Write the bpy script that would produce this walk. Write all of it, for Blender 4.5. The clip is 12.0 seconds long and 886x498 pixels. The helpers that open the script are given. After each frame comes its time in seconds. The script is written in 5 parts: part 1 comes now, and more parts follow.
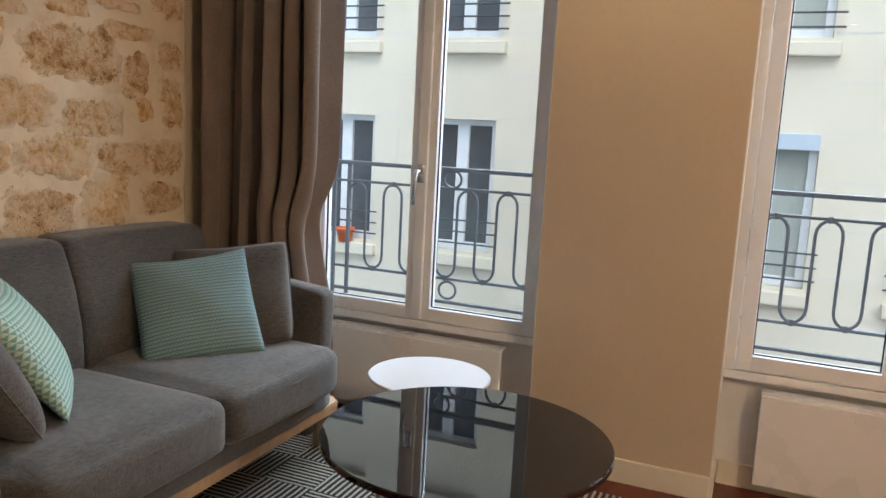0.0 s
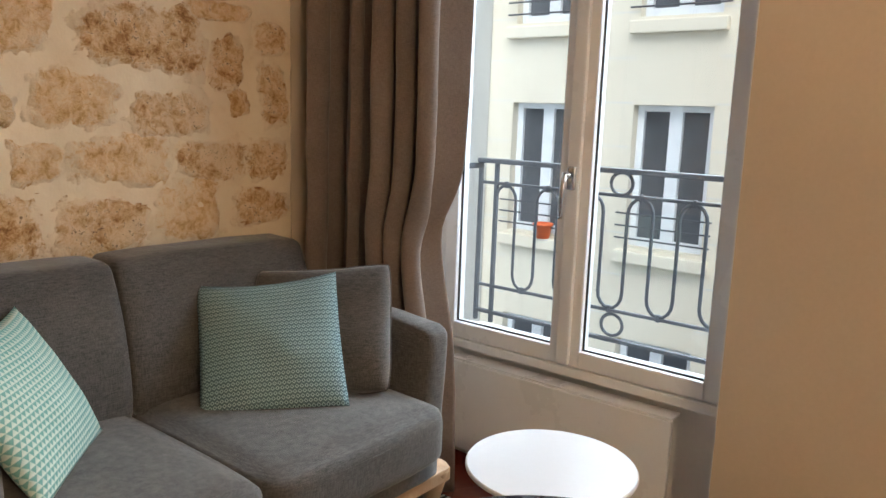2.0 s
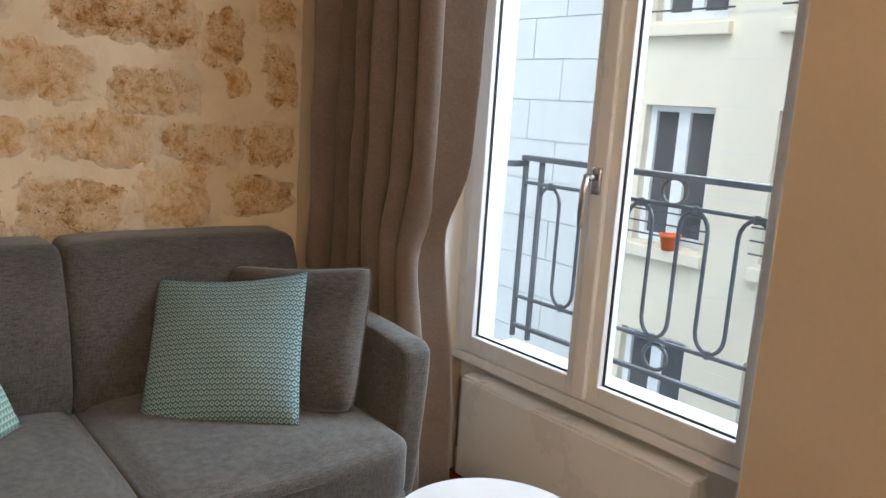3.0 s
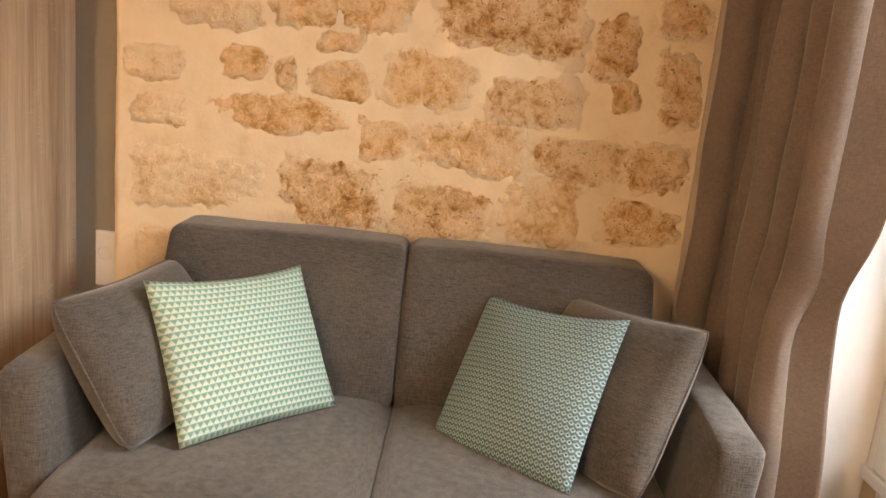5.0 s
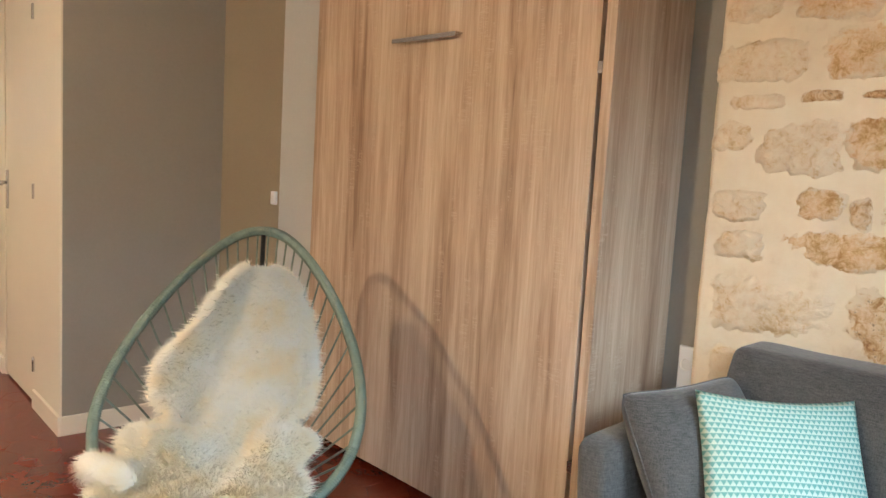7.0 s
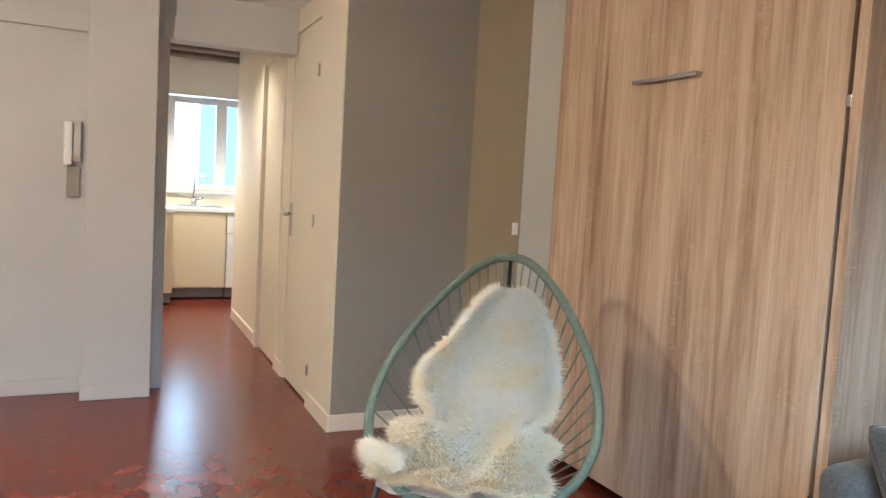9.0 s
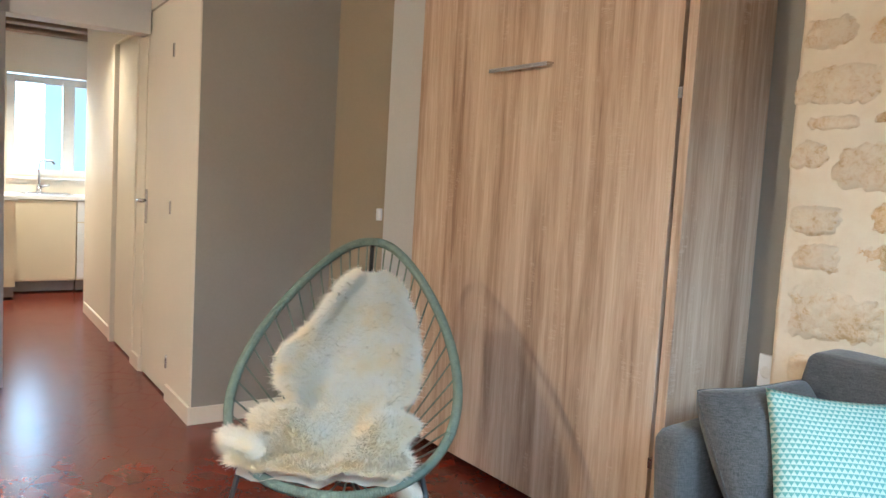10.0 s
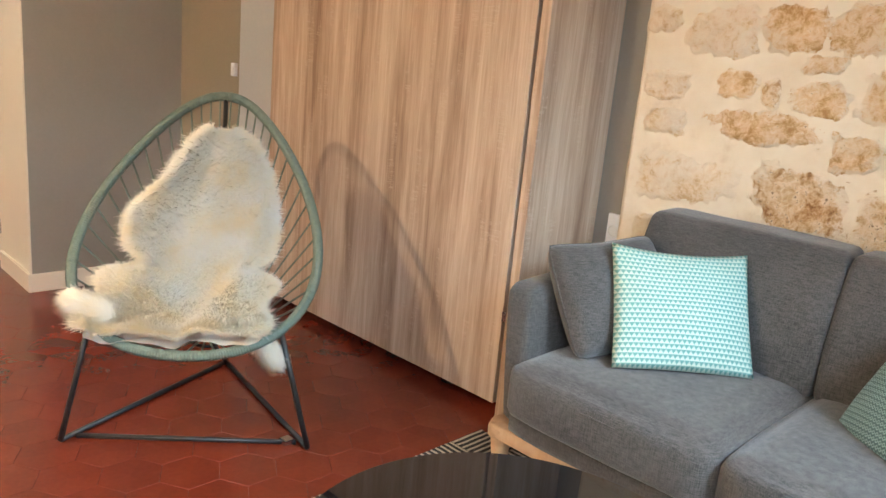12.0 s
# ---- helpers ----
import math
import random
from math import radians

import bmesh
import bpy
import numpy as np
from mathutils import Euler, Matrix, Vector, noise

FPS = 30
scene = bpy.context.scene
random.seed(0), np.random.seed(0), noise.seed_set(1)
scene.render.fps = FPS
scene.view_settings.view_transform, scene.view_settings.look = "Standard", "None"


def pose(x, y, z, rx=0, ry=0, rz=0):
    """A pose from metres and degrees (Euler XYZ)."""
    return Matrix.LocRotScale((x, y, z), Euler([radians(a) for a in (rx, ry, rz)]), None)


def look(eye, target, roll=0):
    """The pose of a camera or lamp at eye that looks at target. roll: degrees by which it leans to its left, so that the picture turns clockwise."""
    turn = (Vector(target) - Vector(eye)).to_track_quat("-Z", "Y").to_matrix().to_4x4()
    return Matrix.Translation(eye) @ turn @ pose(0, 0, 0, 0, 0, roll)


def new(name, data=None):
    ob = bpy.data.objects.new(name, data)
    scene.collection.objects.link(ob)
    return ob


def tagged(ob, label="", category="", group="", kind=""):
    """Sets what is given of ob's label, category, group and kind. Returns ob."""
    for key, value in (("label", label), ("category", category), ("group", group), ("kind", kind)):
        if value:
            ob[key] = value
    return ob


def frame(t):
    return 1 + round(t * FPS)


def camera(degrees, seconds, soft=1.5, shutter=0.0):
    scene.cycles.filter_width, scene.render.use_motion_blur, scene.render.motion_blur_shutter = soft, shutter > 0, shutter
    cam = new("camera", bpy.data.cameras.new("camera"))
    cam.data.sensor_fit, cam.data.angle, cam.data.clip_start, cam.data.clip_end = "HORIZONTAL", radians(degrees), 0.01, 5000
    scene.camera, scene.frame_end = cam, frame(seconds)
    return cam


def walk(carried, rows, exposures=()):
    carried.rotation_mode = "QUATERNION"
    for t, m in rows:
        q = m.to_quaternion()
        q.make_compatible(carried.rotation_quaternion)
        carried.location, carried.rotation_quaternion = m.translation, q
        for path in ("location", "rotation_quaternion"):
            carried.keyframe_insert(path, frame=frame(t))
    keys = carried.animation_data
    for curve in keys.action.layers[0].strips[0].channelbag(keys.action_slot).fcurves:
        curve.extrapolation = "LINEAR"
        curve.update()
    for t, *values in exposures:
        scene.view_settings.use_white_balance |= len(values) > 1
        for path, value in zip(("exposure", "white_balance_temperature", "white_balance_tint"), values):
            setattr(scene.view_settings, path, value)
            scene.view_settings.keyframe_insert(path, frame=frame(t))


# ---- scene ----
cam = camera(60.6, 12.0)
EXPO = [(0, 0.35, 5800, 7), (1.0, 0.62, 6350, 8), (2.7, 0.45, 5850, 7), (4.5, 0.62, 7300, 13), (5.0, 1.03, 7700, 17), (5.5, 1.24, 6600, 7), (6.0, 1.3, 5500, 2), (6.5, 1.24, 5450, 1), (7.5, 1.14, 5100, 0), (10.0, 1.15, 4750, -2), (11.5, 1.3, 5150, 2), (12, 1.35, 5350, 3)]
PATH = [
    (0, (1.162, -2.052, 1.175), (2.988, -1.292, 0.877), 3.0),
    (0.5, (1.324, -2.066, 1.171), (2.966, -0.976, 0.827), 3.9),
    (1, (1.467, -2.086, 1.178), (2.938, -0.783, 0.805), 4.3),
    (1.5, (1.656, -2.018, 1.168), (3.13, -0.719, 0.795), 3.2),
    (2, (1.857, -1.952, 1.194), (3.389, -0.715, 0.845), 2.0),
    (2.5, (2.089, -2.003, 1.18), (3.545, -0.677, 0.828), 3.1),
    (2.7, (2.197, -2.054, 1.173), (3.575, -0.648, 0.819), 3.5),
    (4.3, (2.759, -1.891, 1.194), (3.402, -0.047, 0.764), 4.9),
    (4.5, (2.809, -1.897, 1.186), (3.261, 0.003, 0.756), 5.6),
    (5, (2.88, -1.947, 1.185), (2.854, 0.01, 0.773), 5.6),
    (5.5, (2.939, -2.036, 1.203), (2.467, -0.123, 0.864), 4.2),
    (6, (2.997, -2.128, 1.229), (2.187, -0.321, 0.944), 4.0),
    (6.5, (3.079, -2.126, 1.228), (1.936, -0.5, 1.0), 3.4),
    (7, (3.158, -2.137, 1.246), (1.686, -0.8, 1.03), 3.3),
    (7.5, (3.189, -2.163, 1.246), (1.524, -1.07, 1.065), 3.3),
    (7.7, (3.189, -2.19, 1.23), (1.475, -1.171, 1.076), 3.6),
    (9.3, (3.331, -2.32, 1.234), (1.529, -1.469, 1.075), 3.2),
    (9.5, (3.337, -2.316, 1.233), (1.564, -1.402, 1.077), 3.1),
    (10, (3.353, -2.295, 1.226), (1.722, -1.15, 1.057), 3.3),
    (10.5, (3.361, -2.279, 1.215), (1.918, -0.912, 0.99), 3.7),
    (11, (3.385, -2.245, 1.195), (2.108, -0.735, 0.898), 3.9),
    (11.5, (3.38, -2.236, 1.187), (2.198, -0.669, 0.803), 4.4),
    (12, (3.345, -2.264, 1.191), (1.996, -0.869, 0.71), 5.4),
]
walk(cam, [(t, look(eye, target, roll)) for t, eye, target, roll in PATH], EXPO)

# ---- world, sun, lamps ----
world = bpy.data.worlds.new("world")
scene.world = world
world.use_nodes = True
wn = world.node_tree.nodes
sky = wn.new("ShaderNodeTexSky")
sky.sky_type, sky.sun_disc, sky.sun_elevation, sky.sun_rotation = "NISHITA", False, radians(48), radians(60)
sky.dust_density, sky.air_density = 4.0, 1.0
world.node_tree.links.new(sky.outputs[0], wn["Background"].inputs[0])
wn["Background"].inputs[1].default_value = 0.15

SUN = 3.5
sun = new("sun", bpy.data.lights.new("sun", "SUN"))
sun.data.energy, sun.data.angle, sun.data.color = SUN, radians(60), (1.0, 0.96, 0.9)
sun.matrix_world = look((0, 0, 0), (0.75, 0.35, -0.9))


def area(name, eye, target, w, h, watts, color):
    la = bpy.data.lights.new(name, "AREA")
    la.shape, la.size, la.size_y, la.energy, la.color = "RECTANGLE", w, h, watts, color
    ob = new(name, la)
    ob.matrix_world = look(eye, target)
    return ob


def spot(name, eye, watts, color, size=0.05, angle=140):
    la = bpy.data.lights.new(name, "SPOT")
    la.energy, la.color, la.shadow_soft_size, la.spot_size, la.spot_blend = watts, color, size, radians(angle), 0.9
    ob = new(name, la)
    ob.matrix_world = look(eye, (eye[0], eye[1] + 0.001, eye[2] - 1))
    return ob


DAY = (0.8, 0.9, 1.0)
WARM = (1.0, 0.7, 0.42)
# unseen area lamps added outside, above the windows, to push daylight in
area("daylight", (5.6, -0.82, 2.82), (3.4, -0.82, 1.0), 2.2, 1.0, 140, DAY)
area("daylight", (5.6, -3.2, 2.62), (3.4, -2.4, 1.1), 3.2, 0.9, 155, DAY)
area("daylight", (-6.3, -1.2, 3.1), (-3.8, -1.2, 0.9), 1.0, 0.8, 40, DAY)
# ceiling downlights of the room, hall and kitchen
SPOTS = ((3.52, -1.66, 10), (0.9, -2.4, 8), (2.2, -3.0, 3), (-0.6, -2.6, 1.5), (-2.3, -1.6, 26), (-4.1, -1.6, 105))
CEIL = 2.25
for px, py, pw in SPOTS:
    spot("downlight_lamp", (px, py, CEIL - 0.03), pw, WARM)
# the ceiling globe at the back of the room, behind the walk
globe_lamp = new("globe_lamp", bpy.data.lights.new("globe_lamp", "POINT"))
globe_lamp.data.energy, globe_lamp.data.color, globe_lamp.data.shadow_soft_size = 60, WARM, 0.045
globe_lamp.location = (1.45, -3.5, 1.95)


# ---- materials ----
def ramp(nt, fac, stops):
    r = nt.nodes.new("ShaderNodeValToRGB")
    e = r.color_ramp.elements
    while len(e) < len(stops):
        e.new(0.5)
    for k, (p, c) in enumerate(stops):
        e[k].position, e[k].color = p, (*c, 1)
    nt.links.new(fac, r.inputs[0])
    return r.outputs[0]


def coords(nt, stretch=(1, 1, 1), rot=(0, 0, 0), loc=(0, 0, 0)):
    tc = nt.nodes.new("ShaderNodeTexCoord")
    mp = nt.nodes.new("ShaderNodeMapping")
    mp.inputs["Scale"].default_value = stretch
    mp.inputs["Rotation"].default_value = [radians(a) for a in rot]
    mp.inputs["Location"].default_value = loc
    nt.links.new(tc.outputs["Object"], mp.inputs[0])
    return mp.outputs[0]


def noise_tex(nt, vec, scale, detail=4, rough=0.55, distort=0.0):
    n = nt.nodes.new("ShaderNodeTexNoise")
    n.inputs["Scale"].default_value, n.inputs["Detail"].default_value = scale, detail
    n.inputs["Roughness"].default_value, n.inputs["Distortion"].default_value = rough, distort
    nt.links.new(vec, n.inputs["Vector"])
    return n.outputs[0]


def mixc(nt, fac, a, b, mode="MIX"):
    m = nt.nodes.new("ShaderNodeMix")
    m.data_type, m.blend_type = "RGBA", mode
    for sock, v in ((m.inputs[0], fac), (m.inputs[6], a), (m.inputs[7], b)):
        if isinstance(v, (int, float)):
            sock.default_value = v
        elif isinstance(v, tuple):
            sock.default_value = (*v, 1)
        else:
            nt.links.new(v, sock)
    return m.outputs[2]


def math_n(nt, op, a, b=0.0):
    m = nt.nodes.new("ShaderNodeMath")
    m.operation = op
    for sock, v in ((m.inputs[0], a), (m.inputs[1], b)):
        if isinstance(v, (int, float)):
            sock.default_value = v
        else:
            nt.links.new(v, sock)
    return m.outputs[0]


def bumped(nt, bsdf, height, strength=0.3, dist=0.01):
    b = nt.nodes.new("ShaderNodeBump")
    b.inputs["Strength"].default_value, b.inputs["Distance"].default_value = strength, dist
    nt.links.new(height, b.inputs["Height"])
    nt.links.new(b.outputs[0], bsdf.inputs["Normal"])


def base_mat(name, rough=0.5, metal=0.0):
    m = bpy.data.materials.new(name)
    m.use_nodes = True
    b = m.node_tree.nodes["Principled BSDF"]
    b.inputs["Roughness"].default_value, b.inputs["Metallic"].default_value = rough, metal
    return m, m.node_tree, b


def surface(name, c1, c2, scale=3.0, rough=0.5, grain=60.0, bump=0.15, metal=0.0, dist=0.003, stretch=(1, 1, 1)):
    """A surface with large mottling, fine grain and relief."""
    m, nt, b = base_mat(name, rough, metal)
    v = coords(nt, stretch)
    big, fine = noise_tex(nt, v, scale, 5), noise_tex(nt, v, grain, 3)
    f = math_n(nt, "ADD", math_n(nt, "MULTIPLY", big, 0.7), math_n(nt, "MULTIPLY", fine, 0.3))
    nt.links.new(ramp(nt, f, [(0.32, c1), (0.68, c2)]), b.inputs["Base Color"])
    r = nt.nodes.new("ShaderNodeMapRange")
    r.inputs["To Min"].default_value, r.inputs["To Max"].default_value = max(rough - 0.08, 0.03), min(rough + 0.08, 1)
    nt.links.new(big, r.inputs[0])
    nt.links.new(r.outputs[0], b.inputs["Roughness"])
    bumped(nt, b, f, bump, dist)
    return m


def wood_mat(name, dark, mid, light, stretch=(6.5, 6.5, 0.5), rough=0.55):
    m, nt, b = base_mat(name, rough)
    v = coords(nt, stretch)
    broad = noise_tex(nt, v, 1.1, 3, 0.5, 0.6)
    streak = noise_tex(nt, coords(nt, (stretch[0] * 9, stretch[1] * 9, stretch[2] * 1.6)), 1.0, 5, 0.65)
    saw = noise_tex(nt, coords(nt, (30, 30, 260)), 1.0, 2, 0.5)
    f = math_n(nt, "ADD", math_n(nt, "MULTIPLY", broad, 0.72), math_n(nt, "MULTIPLY", streak, 0.28))
    col = ramp(nt, f, [(0.36, dark), (0.48, mid), (0.61, light)])
    col = mixc(nt, math_n(nt, "MULTIPLY", math_n(nt, "GREATER_THAN", saw, 0.66), 0.35), col, light)
    nt.links.new(col, b.inputs["Base Color"])
    bumped(nt, b, streak, 0.12, 0.002)
    return m


def oak_mat(name, shades):
    """Rough-sawn oak laminate: upright boards of uneven width and tone, long dark grain, short cross-cut saw marks."""
    m, nt, b = base_mat(name, 0.6)
    sep = nt.nodes.new("ShaderNodeSeparateXYZ")
    nt.links.new(coords(nt), sep.inputs[0])
    along = math_n(nt, "ADD", sep.outputs[0], math_n(nt, "MULTIPLY", sep.outputs[1], 1.0))
    along = math_n(nt, "ADD", math_n(nt, "DIVIDE", along, 0.105), math_n(nt, "MULTIPLY", noise_tex(nt, coords(nt, (1.7, 1.7, 0)), 1.0, 1), 3.0))
    board = math_n(nt, "FLOOR", along)
    wn_ = nt.nodes.new("ShaderNodeTexWhiteNoise")
    wn_.noise_dimensions = "1D"
    nt.links.new(board, wn_.inputs["W"])
    tone = wn_.outputs["Value"]
    broad = noise_tex(nt, coords(nt, (9, 9, 0.7)), 1.0, 4, 0.6, 0.7)
    grain = noise_tex(nt, coords(nt, (62, 62, 2.2)), 1.0, 6, 0.72, 0.5)
    fleck = noise_tex(nt, coords(nt, (150, 150, 9)), 1.0, 3, 0.6)
    f = math_n(nt, "ADD", math_n(nt, "MULTIPLY", broad, 0.48), math_n(nt, "MULTIPLY", grain, 0.34))
    f = math_n(nt, "ADD", f, math_n(nt, "MULTIPLY", fleck, 0.1))
    f = math_n(nt, "ADD", f, math_n(nt, "MULTIPLY", tone, 0.08))
    col = ramp(nt, f, list(zip((0.38, 0.46, 0.53, 0.61), shades)))
    patch = math_n(nt, "GREATER_THAN", noise_tex(nt, coords(nt, (22, 22, 5)), 1.0, 2), 0.6)
    saw = math_n(nt, "GREATER_THAN", noise_tex(nt, coords(nt, (24, 24, 330)), 1.0, 2, 0.5), 0.56)
    col = mixc(nt, math_n(nt, "MULTIPLY", math_n(nt, "MULTIPLY", patch, saw), 0.4), col, shades[3])
    nt.links.new(col, b.inputs["Base Color"])
    bumped(nt, b, math_n(nt, "ADD", grain, math_n(nt, "MULTIPLY", fleck, 0.5)), 0.25, 0.002)
    return m


def fabric_mat(name, c1, c2, thread=520.0, bump=0.5):
    """Woven cloth with crossing threads and slubs."""
    m, nt, b = base_mat(name, 0.92)
    warp = noise_tex(nt, coords(nt, (1, 1, 0.12)), thread, 2, 0.5)
    weft = noise_tex(nt, coords(nt, (0.12, 0.12, 1)), thread, 2, 0.5)
    big = noise_tex(nt, coords(nt), 7, 4)
    f = math_n(nt, "MULTIPLY", math_n(nt, "ADD", warp, weft), 0.5)
    f2 = math_n(nt, "ADD", math_n(nt, "MULTIPLY", f, 0.8), math_n(nt, "MULTIPLY", big, 0.2))
    nt.links.new(ramp(nt, f2, [(0.36, c1), (0.62, c2)]), b.inputs["Base Color"])
    b.inputs["Sheen Weight"].default_value = 0.25
    bumped(nt, b, f, bump, 0.0015)
    return m


def glass_mat(name):
    m, nt, b = base_mat(name, 0.0)
    nt.nodes.remove(b)
    g, t, x = nt.nodes.new("ShaderNodeBsdfGlossy"), nt.nodes.new("ShaderNodeBsdfTransparent"), nt.nodes.new("ShaderNodeMixShader")
    lw = nt.nodes.new("ShaderNodeLayerWeight")
    f = math_n(nt, "ADD", math_n(nt, "MULTIPLY", math_n(nt, "POWER", lw.outputs["Facing"], 5.0), 0.9), 0.045)
    g.inputs["Roughness"].default_value = 0.0
    t.inputs[0].default_value = (0.97, 0.985, 0.98, 1)
    nt.links.new(f, x.inputs[0])
    nt.links.new(t.outputs[0], x.inputs[1])
    nt.links.new(g.outputs[0], x.inputs[2])
    nt.links.new(x.outputs[0], nt.nodes["Material Output"].inputs[0])
    return m


def tile_mat():
    """Waxed red terracotta, each tile a little different."""
    m, nt, b = base_mat("waxed_terracotta", 0.22)
    v = coords(nt)
    oi = nt.nodes.new("ShaderNodeObjectInfo")
    ge = nt.nodes.new("ShaderNodeNewGeometry")
    rnd = math_n(nt, "FRACT", math_n(nt, "ADD", oi.outputs["Random"], ge.outputs["Random Per Island"]))
    big, fine = noise_tex(nt, v, 5, 5), noise_tex(nt, v, 55, 4)
    f = math_n(nt, "ADD", math_n(nt, "MULTIPLY", big, 0.6), math_n(nt, "MULTIPLY", fine, 0.3))
    f = math_n(nt, "ADD", f, math_n(nt, "MULTIPLY", rnd, 0.1))
    nt.links.new(ramp(nt, f, [(0.3, (0.105, 0.0165, 0.0075)), (0.55, (0.15, 0.0235, 0.01)), (0.8, (0.19, 0.035, 0.016))]), b.inputs["Base Color"])
    r = nt.nodes.new("ShaderNodeMapRange")
    r.inputs["To Min"].default_value, r.inputs["To Max"].default_value = 0.19, 0.25
    nt.links.new(big, r.inputs[0])
    nt.links.new(r.outputs[0], b.inputs["Roughness"])
    bumped(nt, b, math_n(nt, "ADD", noise_tex(nt, v, 4, 1), math_n(nt, "MULTIPLY", fine, 0.06)), 0.05, 0.006)
    return m


def stone_mat(name, shades, pits):
    """Weathered limestone: pale crust, ochre hollows, dark pits, and lime smeared over the rims; the shades run from hollow to crust."""
    m, nt, b = base_mat(name, 0.92)
    v = coords(nt)
    oi, rim = nt.nodes.new("ShaderNodeObjectInfo"), nt.nodes.new("ShaderNodeAttribute")
    rim.attribute_name = "rim"
    big, mid, fine = noise_tex(nt, v, 10, 6, 0.7, 0.6), noise_tex(nt, v, 40, 7, 0.75, 0.8), noise_tex(nt, v, 130, 4, 0.65)
    f = math_n(nt, "ADD", math_n(nt, "MULTIPLY", big, 0.5), math_n(nt, "MULTIPLY", mid, 0.5))
    f = math_n(nt, "ADD", f, math_n(nt, "MULTIPLY", math_n(nt, "SUBTRACT", oi.outputs["Random"], 0.5), 0.05))
    col = ramp(nt, f, list(zip((0.385, 0.435, 0.475, 0.55), shades)))
    pit = math_n(nt, "GREATER_THAN", math_n(nt, "ADD", math_n(nt, "MULTIPLY", fine, 0.5), math_n(nt, "MULTIPLY", mid, 0.5)), pits)
    col = mixc(nt, math_n(nt, "MULTIPLY", pit, 0.8), col, (0.14, 0.072, 0.034))
    smear = math_n(nt, "ADD", rim.outputs["Fac"], math_n(nt, "MULTIPLY", math_n(nt, "SUBTRACT", 0.49, f), 1.6))
    lime = ramp(nt, smear, [(0.03, (1, 1, 1)), (0.22, (0, 0, 0))])
    nt.links.new(mixc(nt, lime, col, (0.77, 0.64, 0.46)), b.inputs["Base Color"])
    bumped(nt, b, math_n(nt, "ADD", mid, math_n(nt, "MULTIPLY", fine, 0.6)), 0.7, 0.01)
    return m


def lime_mat():
    """Lime pointing, stained ochre here and there."""
    m, nt, b = base_mat("lime_plaster", 0.93)
    v = coords(nt)
    big, mid, fine = noise_tex(nt, v, 2.6, 5, 0.6), noise_tex(nt, v, 14, 5, 0.65), noise_tex(nt, v, 120, 3)
    f = math_n(nt, "ADD", math_n(nt, "MULTIPLY", big, 0.6), math_n(nt, "MULTIPLY", mid, 0.4))
    nt.links.new(ramp(nt, f, [(0.3, (0.62, 0.46, 0.28)), (0.44, (0.77, 0.64, 0.46)), (0.7, (0.84, 0.74, 0.57))]), b.inputs["Base Color"])
    bumped(nt, b, math_n(nt, "ADD", mid, math_n(nt, "MULTIPLY", fine, 0.3)), 0.35, 0.006)
    return m


def rug_mat():
    """Squares of fine cream stripes on black, turned by a quarter from square to square."""
    m, nt, b = base_mat("striped_rug", 0.97)
    v = coords(nt, (1, 1, 1), (0, 0, 0), (0.07, 0.04, 0))
    sep = nt.nodes.new("ShaderNodeSeparateXYZ")
    wob = noise_tex(nt, v, 30, 2)
    nt.links.new(v, sep.inputs[0])
    x = math_n(nt, "ADD", sep.outputs[0], math_n(nt, "MULTIPLY", wob, 0.006))
    y = math_n(nt, "ADD", sep.outputs[1], math_n(nt, "MULTIPLY", wob, 0.006))
    cell = 0.19
    cx, cy = math_n(nt, "FLOOR", math_n(nt, "DIVIDE", x, cell)), math_n(nt, "FLOOR", math_n(nt, "DIVIDE", y, cell))
    odd = math_n(nt, "FLOORED_MODULO", math_n(nt, "ADD", cx, cy), 2.0)

    def stripe(c):
        return math_n(nt, "GREATER_THAN", math_n(nt, "FRACT", math_n(nt, "DIVIDE", c, 0.0212)), 0.58)

    s = math_n(nt, "ADD", math_n(nt, "MULTIPLY", odd, stripe(x)), math_n(nt, "MULTIPLY", math_n(nt, "SUBTRACT", 1.0, odd), stripe(y)))
    col = mixc(nt, s, (0.012, 0.011, 0.011), (0.42, 0.37, 0.29))
    nt.links.new(col, b.inputs["Base Color"])
    bumped(nt, b, math_n(nt, "ADD", s, noise_tex(nt, v, 300, 2)), 0.5, 0.003)
    return m


def fur_mat():
    """Long cream wool: each lock lets part of the light through."""
    m, nt, b = base_mat("sheepskin", 0.95)
    nt.nodes.remove(b)
    d, t, x = nt.nodes.new("ShaderNodeBsdfDiffuse"), nt.nodes.new("ShaderNodeBsdfTranslucent"), nt.nodes.new("ShaderNodeMixShader")
    f = noise_tex(nt, coords(nt), 9, 4)
    col = ramp(nt, f, [(0.32, (0.96, 0.85, 0.63)), (0.5, (0.97, 0.91, 0.77)), (0.66, (0.98, 0.94, 0.85))])
    nt.links.new(col, d.inputs[0])
    nt.links.new(col, t.inputs[0])
    x.inputs[0].default_value = 0.42
    nt.links.new(d.outputs[0], x.inputs[1])
    nt.links.new(t.outputs[0], x.inputs[2])
    nt.links.new(x.outputs[0], nt.nodes["Material Output"].inputs[0])
    return m


